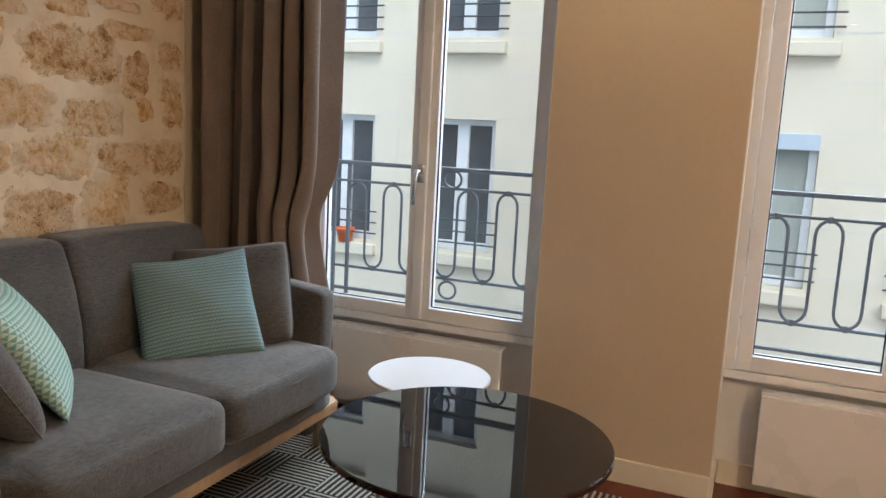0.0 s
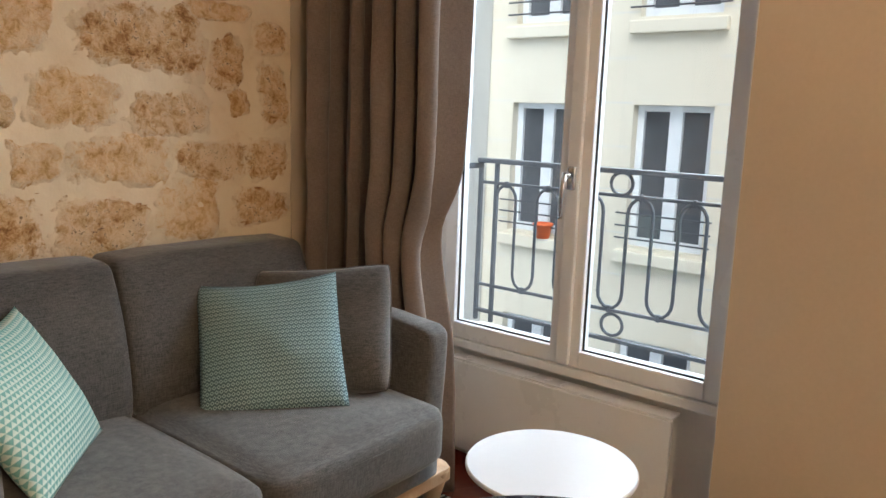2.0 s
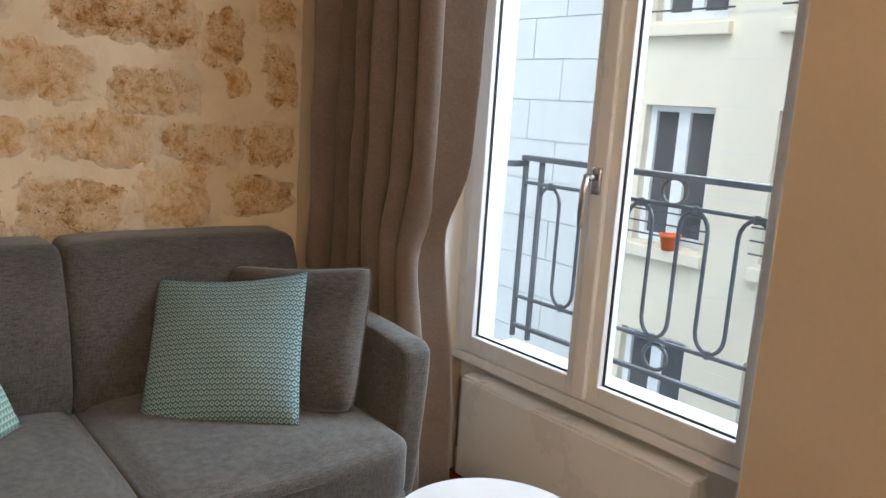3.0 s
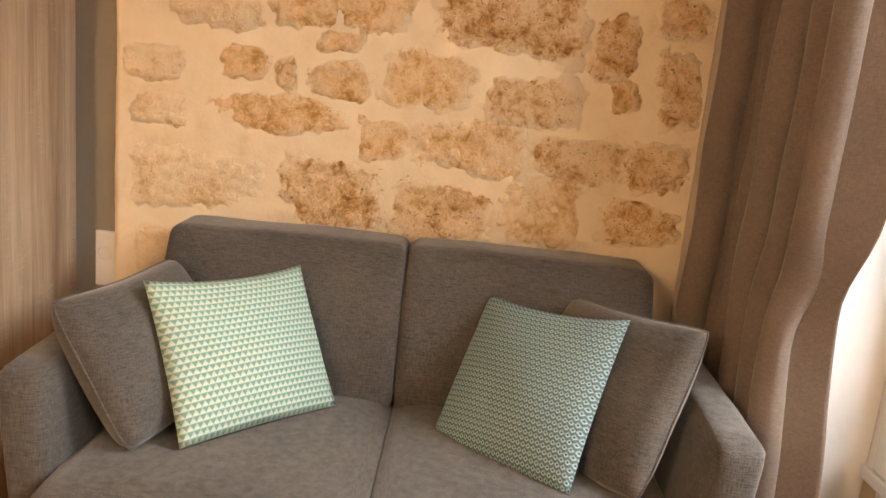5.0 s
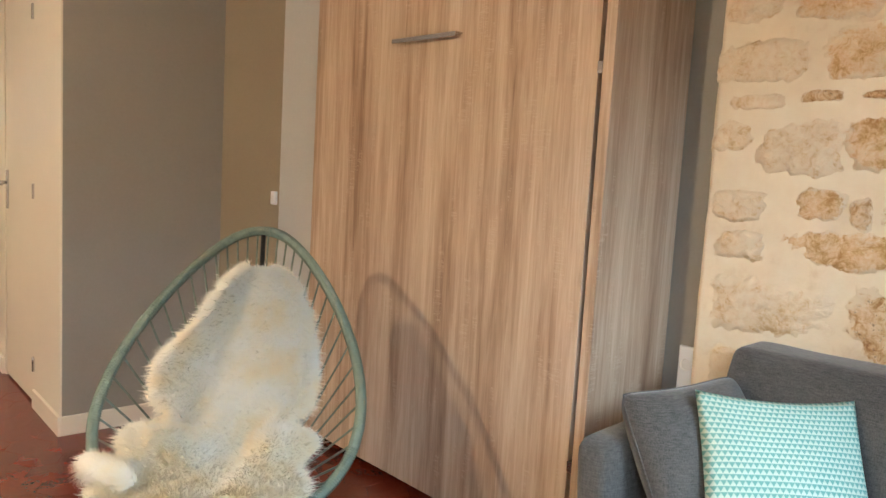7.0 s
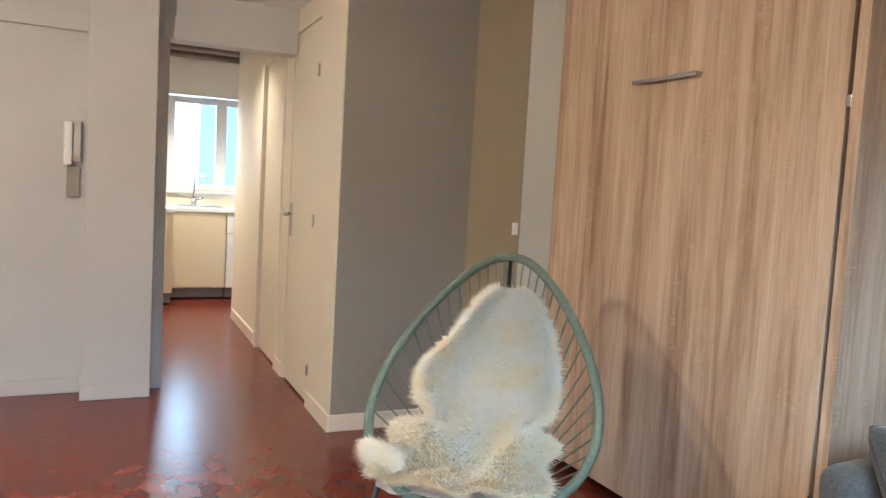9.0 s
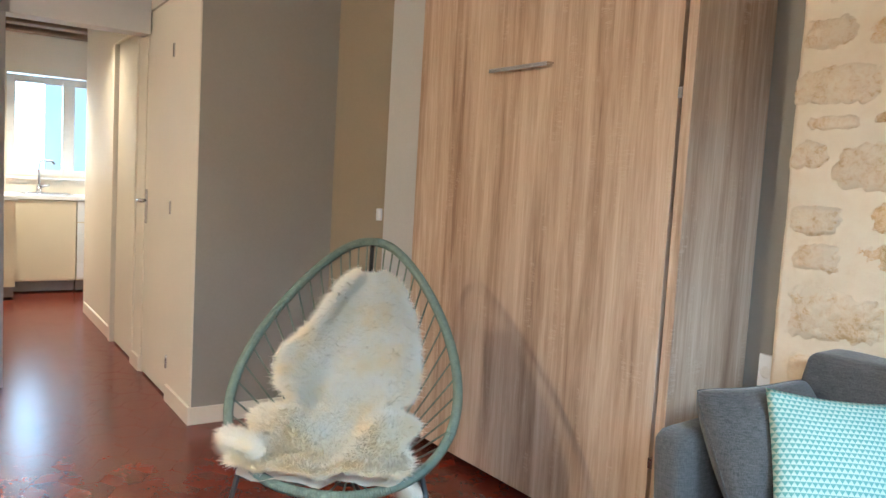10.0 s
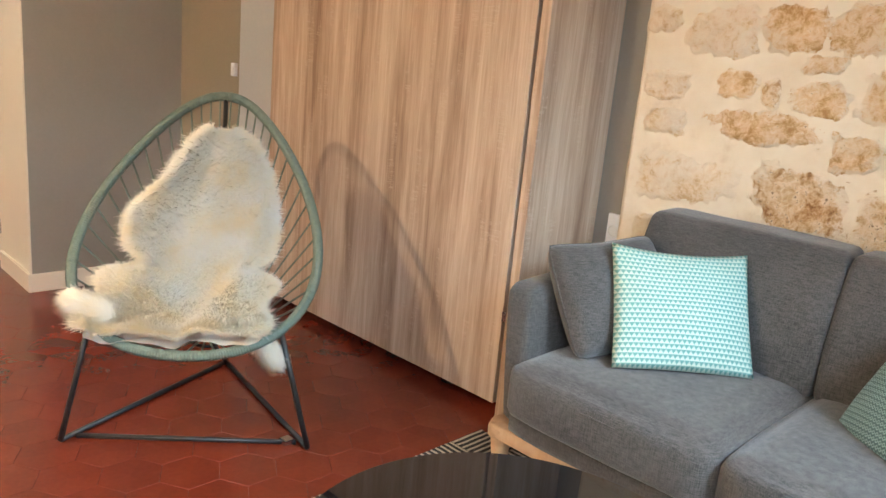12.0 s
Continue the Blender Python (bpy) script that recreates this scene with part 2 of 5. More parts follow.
def cover_mat(name, dark, light, pitch, triangles):
    """A printed cushion cover in rows: upright triangles, or ringed dots set brickwise. Coordinates are those of the cover itself."""
    m, nt, b = base_mat(name, 0.9)
    tc = nt.nodes.new("ShaderNodeTexCoord")
    sep = nt.nodes.new("ShaderNodeSeparateXYZ")
    nt.links.new(tc.outputs["UV"], sep.inputs[0])
    row = math_n(nt, "DIVIDE", sep.outputs[1], pitch)
    shift = math_n(nt, "MULTIPLY", math_n(nt, "FLOORED_MODULO", math_n(nt, "FLOOR", row), 2.0), 0.5)
    u = math_n(nt, "ABSOLUTE", math_n(nt, "SUBTRACT", math_n(nt, "FRACT", math_n(nt, "ADD", math_n(nt, "DIVIDE", sep.outputs[0], pitch), shift)), 0.5))
    v = math_n(nt, "FRACT", row)
    w = math_n(nt, "ABSOLUTE", math_n(nt, "SUBTRACT", v, 0.5))
    if triangles:
        inside = math_n(nt, "SUBTRACT", math_n(nt, "MULTIPLY", math_n(nt, "SUBTRACT", 1.0, v), 0.56), u)
        s = ramp(nt, math_n(nt, "ADD", inside, 0.5), [(0.44, (0, 0, 0)), (0.56, (1, 1, 1))])
        s = mixc(nt, ramp(nt, v, [(0.05, (1, 1, 1)), (0.14, (0, 0, 0))]), s, (0.5, 0.5, 0.5))
        s = mixc(nt, math_n(nt, "MULTIPLY", v, 0.5), s, (0, 0, 0))
    else:
        d = math_n(nt, "ADD", u, w)
        s = ramp(nt, d, [(0.16, (0, 0, 0)), (0.28, (0.95, 0.95, 0.95)), (0.4, (1, 1, 1)), (0.54, (0.25, 0.25, 0.25)), (0.8, (0.15, 0.15, 0.15))])
    fade = noise_tex(nt, coords(nt), 14, 3)
    col = mixc(nt, s, dark, light)
    nt.links.new(mixc(nt, math_n(nt, "MULTIPLY", fade, 0.12), col, light), b.inputs["Base Color"])
    bumped(nt, b, math_n(nt, "ADD", w, math_n(nt, "MULTIPLY", noise_tex(nt, coords(nt), 420, 2), 0.4)), 0.5, 0.004)
    return m


PAINT = surface("cream_paint", (0.72, 0.66, 0.55), (0.78, 0.72, 0.61), 1.4, 0.6, 90, 0.08)
WHITE = surface("white_paint", (0.74, 0.74, 0.73), (0.8, 0.8, 0.79), 2.0, 0.45, 80, 0.06)
GLOSSW = surface("white_lacquer", (0.76, 0.77, 0.79), (0.81, 0.82, 0.84), 3.0, 0.28, 120, 0.03)
TAUPE = surface("taupe_paint", (0.27, 0.25, 0.215), (0.31, 0.285, 0.25), 1.2, 0.65, 90, 0.08)
# taupe again for the pillar face, with the warm lamplight mixed into the colour
TAUPE_WARM = surface("taupe_warm_lit", (0.255, 0.205, 0.135), (0.29, 0.235, 0.16), 1.2, 0.65, 90, 0.08)
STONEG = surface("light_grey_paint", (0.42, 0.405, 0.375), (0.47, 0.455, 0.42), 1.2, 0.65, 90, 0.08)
BEIGE = surface("beige_paint", (0.5, 0.41, 0.3), (0.56, 0.46, 0.345), 1.3, 0.6, 90, 0.08)
GREYW = surface("pale_grey_paint", (0.47, 0.46, 0.465), (0.52, 0.51, 0.515), 1.3, 0.6, 90, 0.08)
TILE = tile_mat()
GROUT = surface("grout", (0.07, 0.016, 0.01), (0.11, 0.026, 0.016), 20, 0.8, 100, 0.3)
STONES = (
    stone_mat("pale_limestone", ((0.6, 0.4, 0.2), (0.7, 0.52, 0.31), (0.76, 0.6, 0.4), (0.8, 0.67, 0.49)), 0.68),
    stone_mat("ochre_limestone", ((0.47, 0.25, 0.085), (0.61, 0.385, 0.17), (0.71, 0.49, 0.27), (0.78, 0.61, 0.4)), 0.63),
    stone_mat("brown_limestone", ((0.25, 0.115, 0.036), (0.44, 0.24, 0.09), (0.6, 0.39, 0.195), (0.74, 0.57, 0.37)), 0.585),
)
LIME, RUG = lime_mat(), rug_mat()
OAK = oak_mat("sonoma_oak", ((0.27, 0.17, 0.105), (0.4, 0.275, 0.18), (0.5, 0.365, 0.25), (0.6, 0.465, 0.34)))
ASH = wood_mat("pale_beech", (0.42, 0.25, 0.125), (0.5, 0.31, 0.165), (0.56, 0.37, 0.21), (12, 2, 12), 0.45)
BEAM = wood_mat("old_beam", (0.06, 0.03, 0.015), (0.13, 0.07, 0.035), (0.22, 0.13, 0.07), (8, 0.6, 8), 0.6)
SOFA = fabric_mat("grey_upholstery", (0.029, 0.0265, 0.024), (0.104, 0.095, 0.086), 430.0, 0.8)
CURT = fabric_mat("taupe_curtain", (0.12, 0.09, 0.072), (0.2, 0.155, 0.127), 700, 0.2)
GREEN = cover_mat("mint_cover", (0.13, 0.31, 0.27), (0.56, 0.63, 0.53), 0.0132, True)
BLUE = cover_mat("teal_cover", (0.01, 0.046, 0.06), (0.34, 0.48, 0.49), 0.0122, False)
BLACKG, bnt, bb = base_mat("black_glass", 0.015)
bb.inputs["Base Color"].default_value, bb.inputs["IOR"].default_value = (0.007, 0.007, 0.008, 1), 1.6
IRON = surface("dark_ironwork", (0.05, 0.053, 0.062), (0.085, 0.088, 0.1), 12, 0.45, 90, 0.15)
BLACKM = surface("black_steel", (0.012, 0.012, 0.012), (0.022, 0.021, 0.02), 12, 0.4, 90, 0.08)
CHROME = surface("satin_steel", (0.55, 0.55, 0.56), (0.65, 0.65, 0.66), 20, 0.25, 200, 0.04, 1.0)
COPPER = surface("copper_rod", (0.6, 0.3, 0.18), (0.7, 0.37, 0.24), 20, 0.3, 200, 0.04, 1.0)
CORD = surface("sage_cord", (0.12, 0.15, 0.11), (0.2, 0.235, 0.18), 60, 0.6, 300, 0.5)
FUR = fur_mat()
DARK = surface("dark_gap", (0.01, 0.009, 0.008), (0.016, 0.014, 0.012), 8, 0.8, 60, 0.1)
RENDERW = surface("cream_render", (0.74, 0.66, 0.53), (0.8, 0.73, 0.6), 0.8, 0.9, 12, 0.3, 0, 0.01)
RENDERB = surface("pale_render", (0.62, 0.62, 0.61), (0.7, 0.7, 0.69), 0.8, 0.9, 12, 0.3, 0, 0.01)
FARGLASS = surface("dark_window_glass", (0.075, 0.08, 0.09), (0.12, 0.125, 0.135), 2, 0.08, 5, 0.02)
ASPHALT = surface("asphalt", (0.04, 0.04, 0.042), (0.06, 0.06, 0.062), 3, 0.85, 120, 0.4)
ORANGE = surface("orange_plastic", (0.75, 0.13, 0.03), (0.82, 0.17, 0.05), 8, 0.4, 60, 0.05)
RED = surface("red_plastic", (0.45, 0.02, 0.02), (0.55, 0.035, 0.03), 8, 0.3, 60, 0.05)
KITCH = surface("cream_kitchen_front", (0.66, 0.58, 0.42), (0.7, 0.62, 0.46), 2, 0.35, 90, 0.04)
PLINTH = surface("grey_plinth", (0.2, 0.19, 0.185), (0.25, 0.24, 0.23), 6, 0.4, 90, 0.05)
PALEB = surface("pale_blue_metal", (0.5, 0.57, 0.66), (0.56, 0.63, 0.72), 3, 0.4, 60, 0.05)
NET = surface("net_curtain", (0.36, 0.38, 0.35), (0.45, 0.47, 0.43), 5, 0.8, 60, 0.1, stretch=(1, 9, 1))
LAMIN = surface("white_laminate", (0.6, 0.61, 0.63), (0.64, 0.65, 0.67), 3, 0.35, 90, 0.03)
GLASS = glass_mat("clear_glass")
LAMPG, lnt, lb = base_mat("lamp_glow", 0.5)
lb.inputs["Emission Color"].default_value, lb.inputs["Emission Strength"].default_value = (*WARM, 1), 6.0


SKYW, snt, sb = base_mat("overcast_glow", 0.9)
sb.inputs["Emission Color"].default_value, sb.inputs["Emission Strength"].default_value = (0.74, 0.87, 1.0, 1), 5.0
# the courtyard wall is no lamp: its daylight is put in as emission
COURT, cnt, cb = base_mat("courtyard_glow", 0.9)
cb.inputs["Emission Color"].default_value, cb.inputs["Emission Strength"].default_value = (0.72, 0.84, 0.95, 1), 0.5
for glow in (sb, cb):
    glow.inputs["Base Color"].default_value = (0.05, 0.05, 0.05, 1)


# ---- mesh helpers ----
def part(name, bm, material, parent=None, label="", smooth=False):
    """Links a bmesh, in world coordinates, as one mesh object under a thing or a part."""
    bmesh.ops.recalc_face_normals(bm, faces=bm.faces) if len(bm.faces) < 4000 else None
    me = bpy.data.meshes.new(name)
    bm.to_mesh(me)
    bm.free()
    me.materials.append(material)
    if smooth:
        me.polygons.foreach_set("use_smooth", [True] * len(me.polygons))
    ob = new(name, me)
    if parent:
        ob.parent = parent
        ob.matrix_parent_inverse = Matrix.Translation(parent.location).inverted()
    if label:
        ob["label"] = label
    return ob


def thing(name, base, label, category, group="", kind=""):
    ob = new(name)
    ob.location, ob.empty_display_size = base, 0.05
    return tagged(ob, label, category, group, kind)


def structure(name, bm, material, label, smooth=False, category=""):
    return tagged(part(name, bm, material, None, label, smooth), kind="structure", category=category or name.split("_")[0])


def box(x0, x1, y0, y1, z0, z1, bevel=0.0, seg=2, bm=None):
    """A box, its edges rounded by bevel, in a bmesh of its own or added to bm."""
    t = bmesh.new()
    bmesh.ops.create_cube(t, size=1, matrix=Matrix.Translation(((x0 + x1) / 2, (y0 + y1) / 2, (z0 + z1) / 2)) @ Matrix.Diagonal((abs(x1 - x0), abs(y1 - y0), abs(z1 - z0), 1)))
    if bevel:
        bmesh.ops.bevel(t, geom=list(t.edges), offset=bevel, segments=seg, profile=0.6, affect="EDGES")
    return merge(bm, t)


def merge(bm, t, m=None):
    if m is not None:
        bmesh.ops.transform(t, matrix=m, verts=t.verts)
    if bm is None:
        return t
    me = bpy.data.meshes.new("tmp")
    t.to_mesh(me)
    t.free()
    bm.from_mesh(me)
    bpy.data.meshes.remove(me)
    return bm


def tube(pts, r, n=8, closed=False, bm=None, taper=None):
    """A round bar along a line of points."""
    bm = bm or bmesh.new()
    pts = [Vector(p) for p in pts]
    k = len(pts)
    rings, up = [], None
    for i in range(k):
        a, b = pts[(i - 1) % k if closed else max(i - 1, 0)], pts[(i + 1) % k if closed else min(i + 1, k - 1)]
        d = (b - a).normalized()
        if up is None:
            up = d.orthogonal().normalized()
        up = (up - d * up.dot(d)).normalized()
        side = d.cross(up)
        rr = r if taper is None else r * (1 + (taper - 1) * i / (k - 1))
        rings.append([bm.verts.new(pts[i] + rr * (math.cos(q) * up + math.sin(q) * side)) for q in (2 * math.pi * j / n for j in range(n))])
    for i in range(k if closed else k - 1):
        A, B = rings[i], rings[(i + 1) % k]
        for j in range(n):
            bm.faces.new((A[j], A[(j + 1) % n], B[(j + 1) % n], B[j]))
    if not closed:
        bm.faces.new(rings[0][::-1])
        bm.faces.new(rings[-1])
    return bm


def lathe(profile, cx, cy, n=48, bm=None):
    """Turns a profile of (radius, z) round an upright axis."""
    bm = bm or bmesh.new()
    rings = []
    for r, z in profile:
        rings.append([bm.verts.new((cx + r * math.cos(2 * math.pi * j / n), cy + r * math.sin(2 * math.pi * j / n), z)) for j in range(n)] if r > 1e-6 else [bm.verts.new((cx, cy, z))])
    for A, B in zip(rings, rings[1:]):
        for j in range(n):
            q = [A[j % len(A)], A[(j + 1) % len(A)], B[(j + 1) % len(B)], B[j % len(B)]]
            q = [v for i, v in enumerate(q) if v not in q[:i]]
            if len(q) > 2:
                bm.faces.new(q)
    return bm


def prism(outline, z0, z1, bm=None):
    bm = bm or bmesh.new()
    lo = [bm.verts.new((x, y, z0)) for x, y in outline]
    hi = [bm.verts.new((x, y, z1)) for x, y in outline]
    n = len(outline)
    for i in range(n):
        bm.faces.new((lo[i], lo[(i + 1) % n], hi[(i + 1) % n], hi[i]))
    bm.faces.new(hi)
    bm.faces.new(lo[::-1])
    return bm


# ---- large structure ----
HALL_X0, HALL_Y0, HALL_K = -0.25, -1.203, -0.0238


def hall_y(x):
    """The hall's long wall runs a little askew."""
    return HALL_Y0 + HALL_K * (x - HALL_X0)


PIER = 3.75
WIN_Y, WIN2_DY = -0.82, -1.698
HALF = 0.53

bm = prism([(1.982, 0.02), (3.472, 0.02), (3.472, 0.2), (1.982, 0.2)], 0, CEIL)
structure("wall_north", bm, LIME, "thick rubble core behind the exposed stone wall")
structure("wall_plain_strip", box(3.472, PIER, 0.0, 0.2, 0, CEIL), BEIGE, "plain beige plaster strip beside the exposed stone", category="wall")
structure("wall_bed_niche", box(0.1, 1.981, 0.065, 0.2, 0, CEIL), TAUPE, "taupe painted wall behind the wall bed", category="wall")
structure("wall_taupe_block", prism([(-0.25, -0.493), (0.095, -0.38), (0.095, 0.2), (-0.25, 0.2)], 0, CEIL), TAUPE_WARM, "taupe boxed-in corner pillar, warm lamplight put into its colour", category="wall")
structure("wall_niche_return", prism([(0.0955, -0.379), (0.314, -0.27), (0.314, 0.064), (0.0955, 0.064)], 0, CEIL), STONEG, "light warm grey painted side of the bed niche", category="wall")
structure("wall_taupe", box(-0.45, -0.25, -1.197, 0.2, 0, CEIL), TAUPE, "taupe painted partition wall beside the hall", category="wall")
# window wall
for k, (a, b) in enumerate(((0.2, WIN_Y + HALF), (WIN_Y - HALF, WIN_Y + WIN2_DY + HALF), (WIN_Y + WIN2_DY - HALF, -4.2))):
    structure("wall_east", box(PIER, 3.957, b, a, 0, CEIL), BEIGE, "beige painted window wall pier", category="wall")
for dy in (0, WIN2_DY):
    structure("wall_east_apron", box(3.925, 3.959, WIN_Y + dy - HALF, WIN_Y + dy + HALF, 0, 0.4), WHITE, "white painted apron wall under the window", category="wall")
    structure("wall_east_head", box(PIER, 3.959, WIN_Y + dy - HALF, WIN_Y + dy + HALF, 2.08, CEIL), BEIGE, "beige painted wall over the window", category="wall")
structure("wall_south", box(-1.6, PIER, -4.4, -4.2, 0, CEIL), PAINT, "plain cream painted wall")
# west wall with the opening to the hall
WX = -1.27
structure("wall_west", box(WX - 0.15, WX, -4.2, -1.906, 0, CEIL), GREYW, "pale grey painted wall")
structure("wall_west_head", box(WX - 0.12, WX, -1.906, hall_y(WX), 1.995, CEIL), GREYW, "pale grey wall over the hall opening", category="wall")
structure("wall_pillar", box(WX, -1.095, -2.315, -1.977, 0, CEIL, 0.004), GREYW, "pale grey boxed pillar beside the hall opening", category="wall")
bm = box(WX - 0.13, WX + 0.018, -1.94, hall_y(WX) - 0.004, 1.985, 2.118, 0.003)
structure("trim_lintel", bm, GREYW, "painted lintel band over the hall opening", category="trim")
structure("trim_jamb", box(WX - 0.13, WX + 0.012, -1.977, -1.903, 0, 1.985, 0.003), GREYW, "painted door jamb of the hall opening", category="trim")
structure("trim_beam", box(WX, WX + 0.03, -4.2, -2.315, 1.965, 2.05, 0.003), GREYW, "painted ledge along the pale wall", category="trim")


def hall_piece(name, x0, x1, z0, z1, mat, label, proud=0.0, thick=0.2, cat="wall"):
    ol = [(x0, hall_y(x0) - proud), (x1, hall_y(x1) - proud), (x1, hall_y(x1) + thick), (x0, hall_y(x0) + thick)]
    return structure(name, prism(ol, z0, z1), mat, label, category=cat)


D1, D2 = (-1.339, -0.713), (-2.234, -1.599)
hall_piece("wall_hall", D1[1], -0.251, 0, CEIL, PAINT, "cream painted hall wall end", thick=0.1)
hall_piece("wall_hall", D2[1], D1[0], 0, CEIL, PAINT, "cream painted post between two doors")
hall_piece("wall_hall", -3.47, D2[0], 0, 2.6, PAINT, "cream painted hall wall beyond the doors")
hall_piece("wall_hall_head", D1[0], D1[1], 2.12, CEIL, PAINT, "cream painted wall over a flush door")
hall_piece("wall_hall_head", D2[0], D2[1], 2.05, 2.6, PAINT, "cream painted wall over a door")
structure("wall_hall_south", box(-3.87, WX - 0.15, -2.13, -1.98, 0, 2.6), PAINT, "cream painted hall wall", category="wall")
# kitchen shell, laid out from its own corner
KIT = Vector((-0.27, -0.23, 0.03))
shell_from = len(scene.objects)
structure("wall_kitchen_west", box(-5.0, -4.85, -3.0, -1.33, 0, 2.6), PAINT, "cream painted kitchen wall", category="wall")
structure("wall_kitchen_west", box(-5.0, -4.85, -0.25, 0.4, 0, 2.6), PAINT, "cream painted kitchen wall", category="wall")
structure("wall_kitchen_apron", box(-5.0, -4.85, -1.33, -0.25, 0, 1.09), PAINT, "cream painted wall under the kitchen window", category="wall")
structure("wall_kitchen_head", box(-5.0, -4.85, -1.33, -0.25, 2.07, 2.6), PAINT, "cream painted wall over the kitchen window", category="wall")
structure("wall_kitchen_south", box(-5.0, -3.6, -3.15, -3.0, 0, 2.6), PAINT, "cream painted kitchen wall", category="wall")
structure("wall_kitchen_east", box(-3.6, -3.45, -3.0, -1.85, 0, 2.6), PAINT, "cream painted kitchen wall", category="wall")
structure("wall_kitchen_north", box(-5.0, -3.28, 0.1, 0.25, 0, 2.6), PAINT, "cream painted kitchen wall", category="wall")
structure("wall_kitchen_return", box(-3.27, -3.2, -0.895, 0.1, 0, 2.6), PAINT, "cream painted kitchen wall return", category="wall")
for ob in list(scene.objects)[shell_from:]:
    ob.location = (KIT.x, KIT.y, 0)
structure("ceiling", box(WX - 0.15, 4.2, -4.4, 0.2, CEIL, CEIL + 0.15), WHITE, "white painted low ceiling")
bm = box(-5.3, WX - 0.15, -3.4, 0.4, 2.6, 2.75)
structure("ceiling_kitchen", bm, PAINT, "cream ceiling between dark beams", category="ceiling")
structure("wall_hall_step", box(WX - 0.19, WX - 0.15, -2.0, -0.9, CEIL, 2.6), PAINT, "plaster step between low and high ceiling", category="wall")
for k in range(7):
    x = -5.08 + 0.45 * k
    structure("ceiling_beam", box(x, x + 0.16, -3.2, -0.14, 2.44, 2.598, 0.02), BEAM, "dark old wooden ceiling beam", category="beam")
for yw in (WIN_Y, WIN_Y + WIN2_DY):
    for sg in (-1, 1):
        e = yw + sg * HALF
        structure("trim_reveal", box(PIER + 0.001, 3.885, min(e, e - sg * 0.004), max(e, e - sg * 0.004), 0.0, 2.079), WHITE, "white painted window reveal", category="trim")
# skirting
SK = 0.085
for x0, x1, y0, y1 in ((WX, WX + 0.014, -4.2, -2.33), (-1.095, -1.081, -2.325, -1.977), (WX, -1.085, -2.329, -2.315), (-0.25, -0.236, -1.203, -0.493), (PIER - 0.014, PIER, -1.988, -1.35), (PIER, 3.925, -2.002, -1.988), (3.911, 3.925, -3.04, -2.005), (3.911, 3.925, -1.34, -0.3)):
    structure("baseboard", box(x0, x1, y0, y1, 0, SK, 0.003), GREYW if x1 < -1 else PAINT, "painted skirting board", category="baseboard")
for a, b in ((D1[1] + 0.01, -0.24), (D2[1] + 0.01, D1[0] - 0.02), (-3.46, D2[0] - 0.03)):
    hall_piece("baseboard", a, b, 0, SK, PAINT, "cream painted skirting board", 0.013, 0.0, "baseboard")


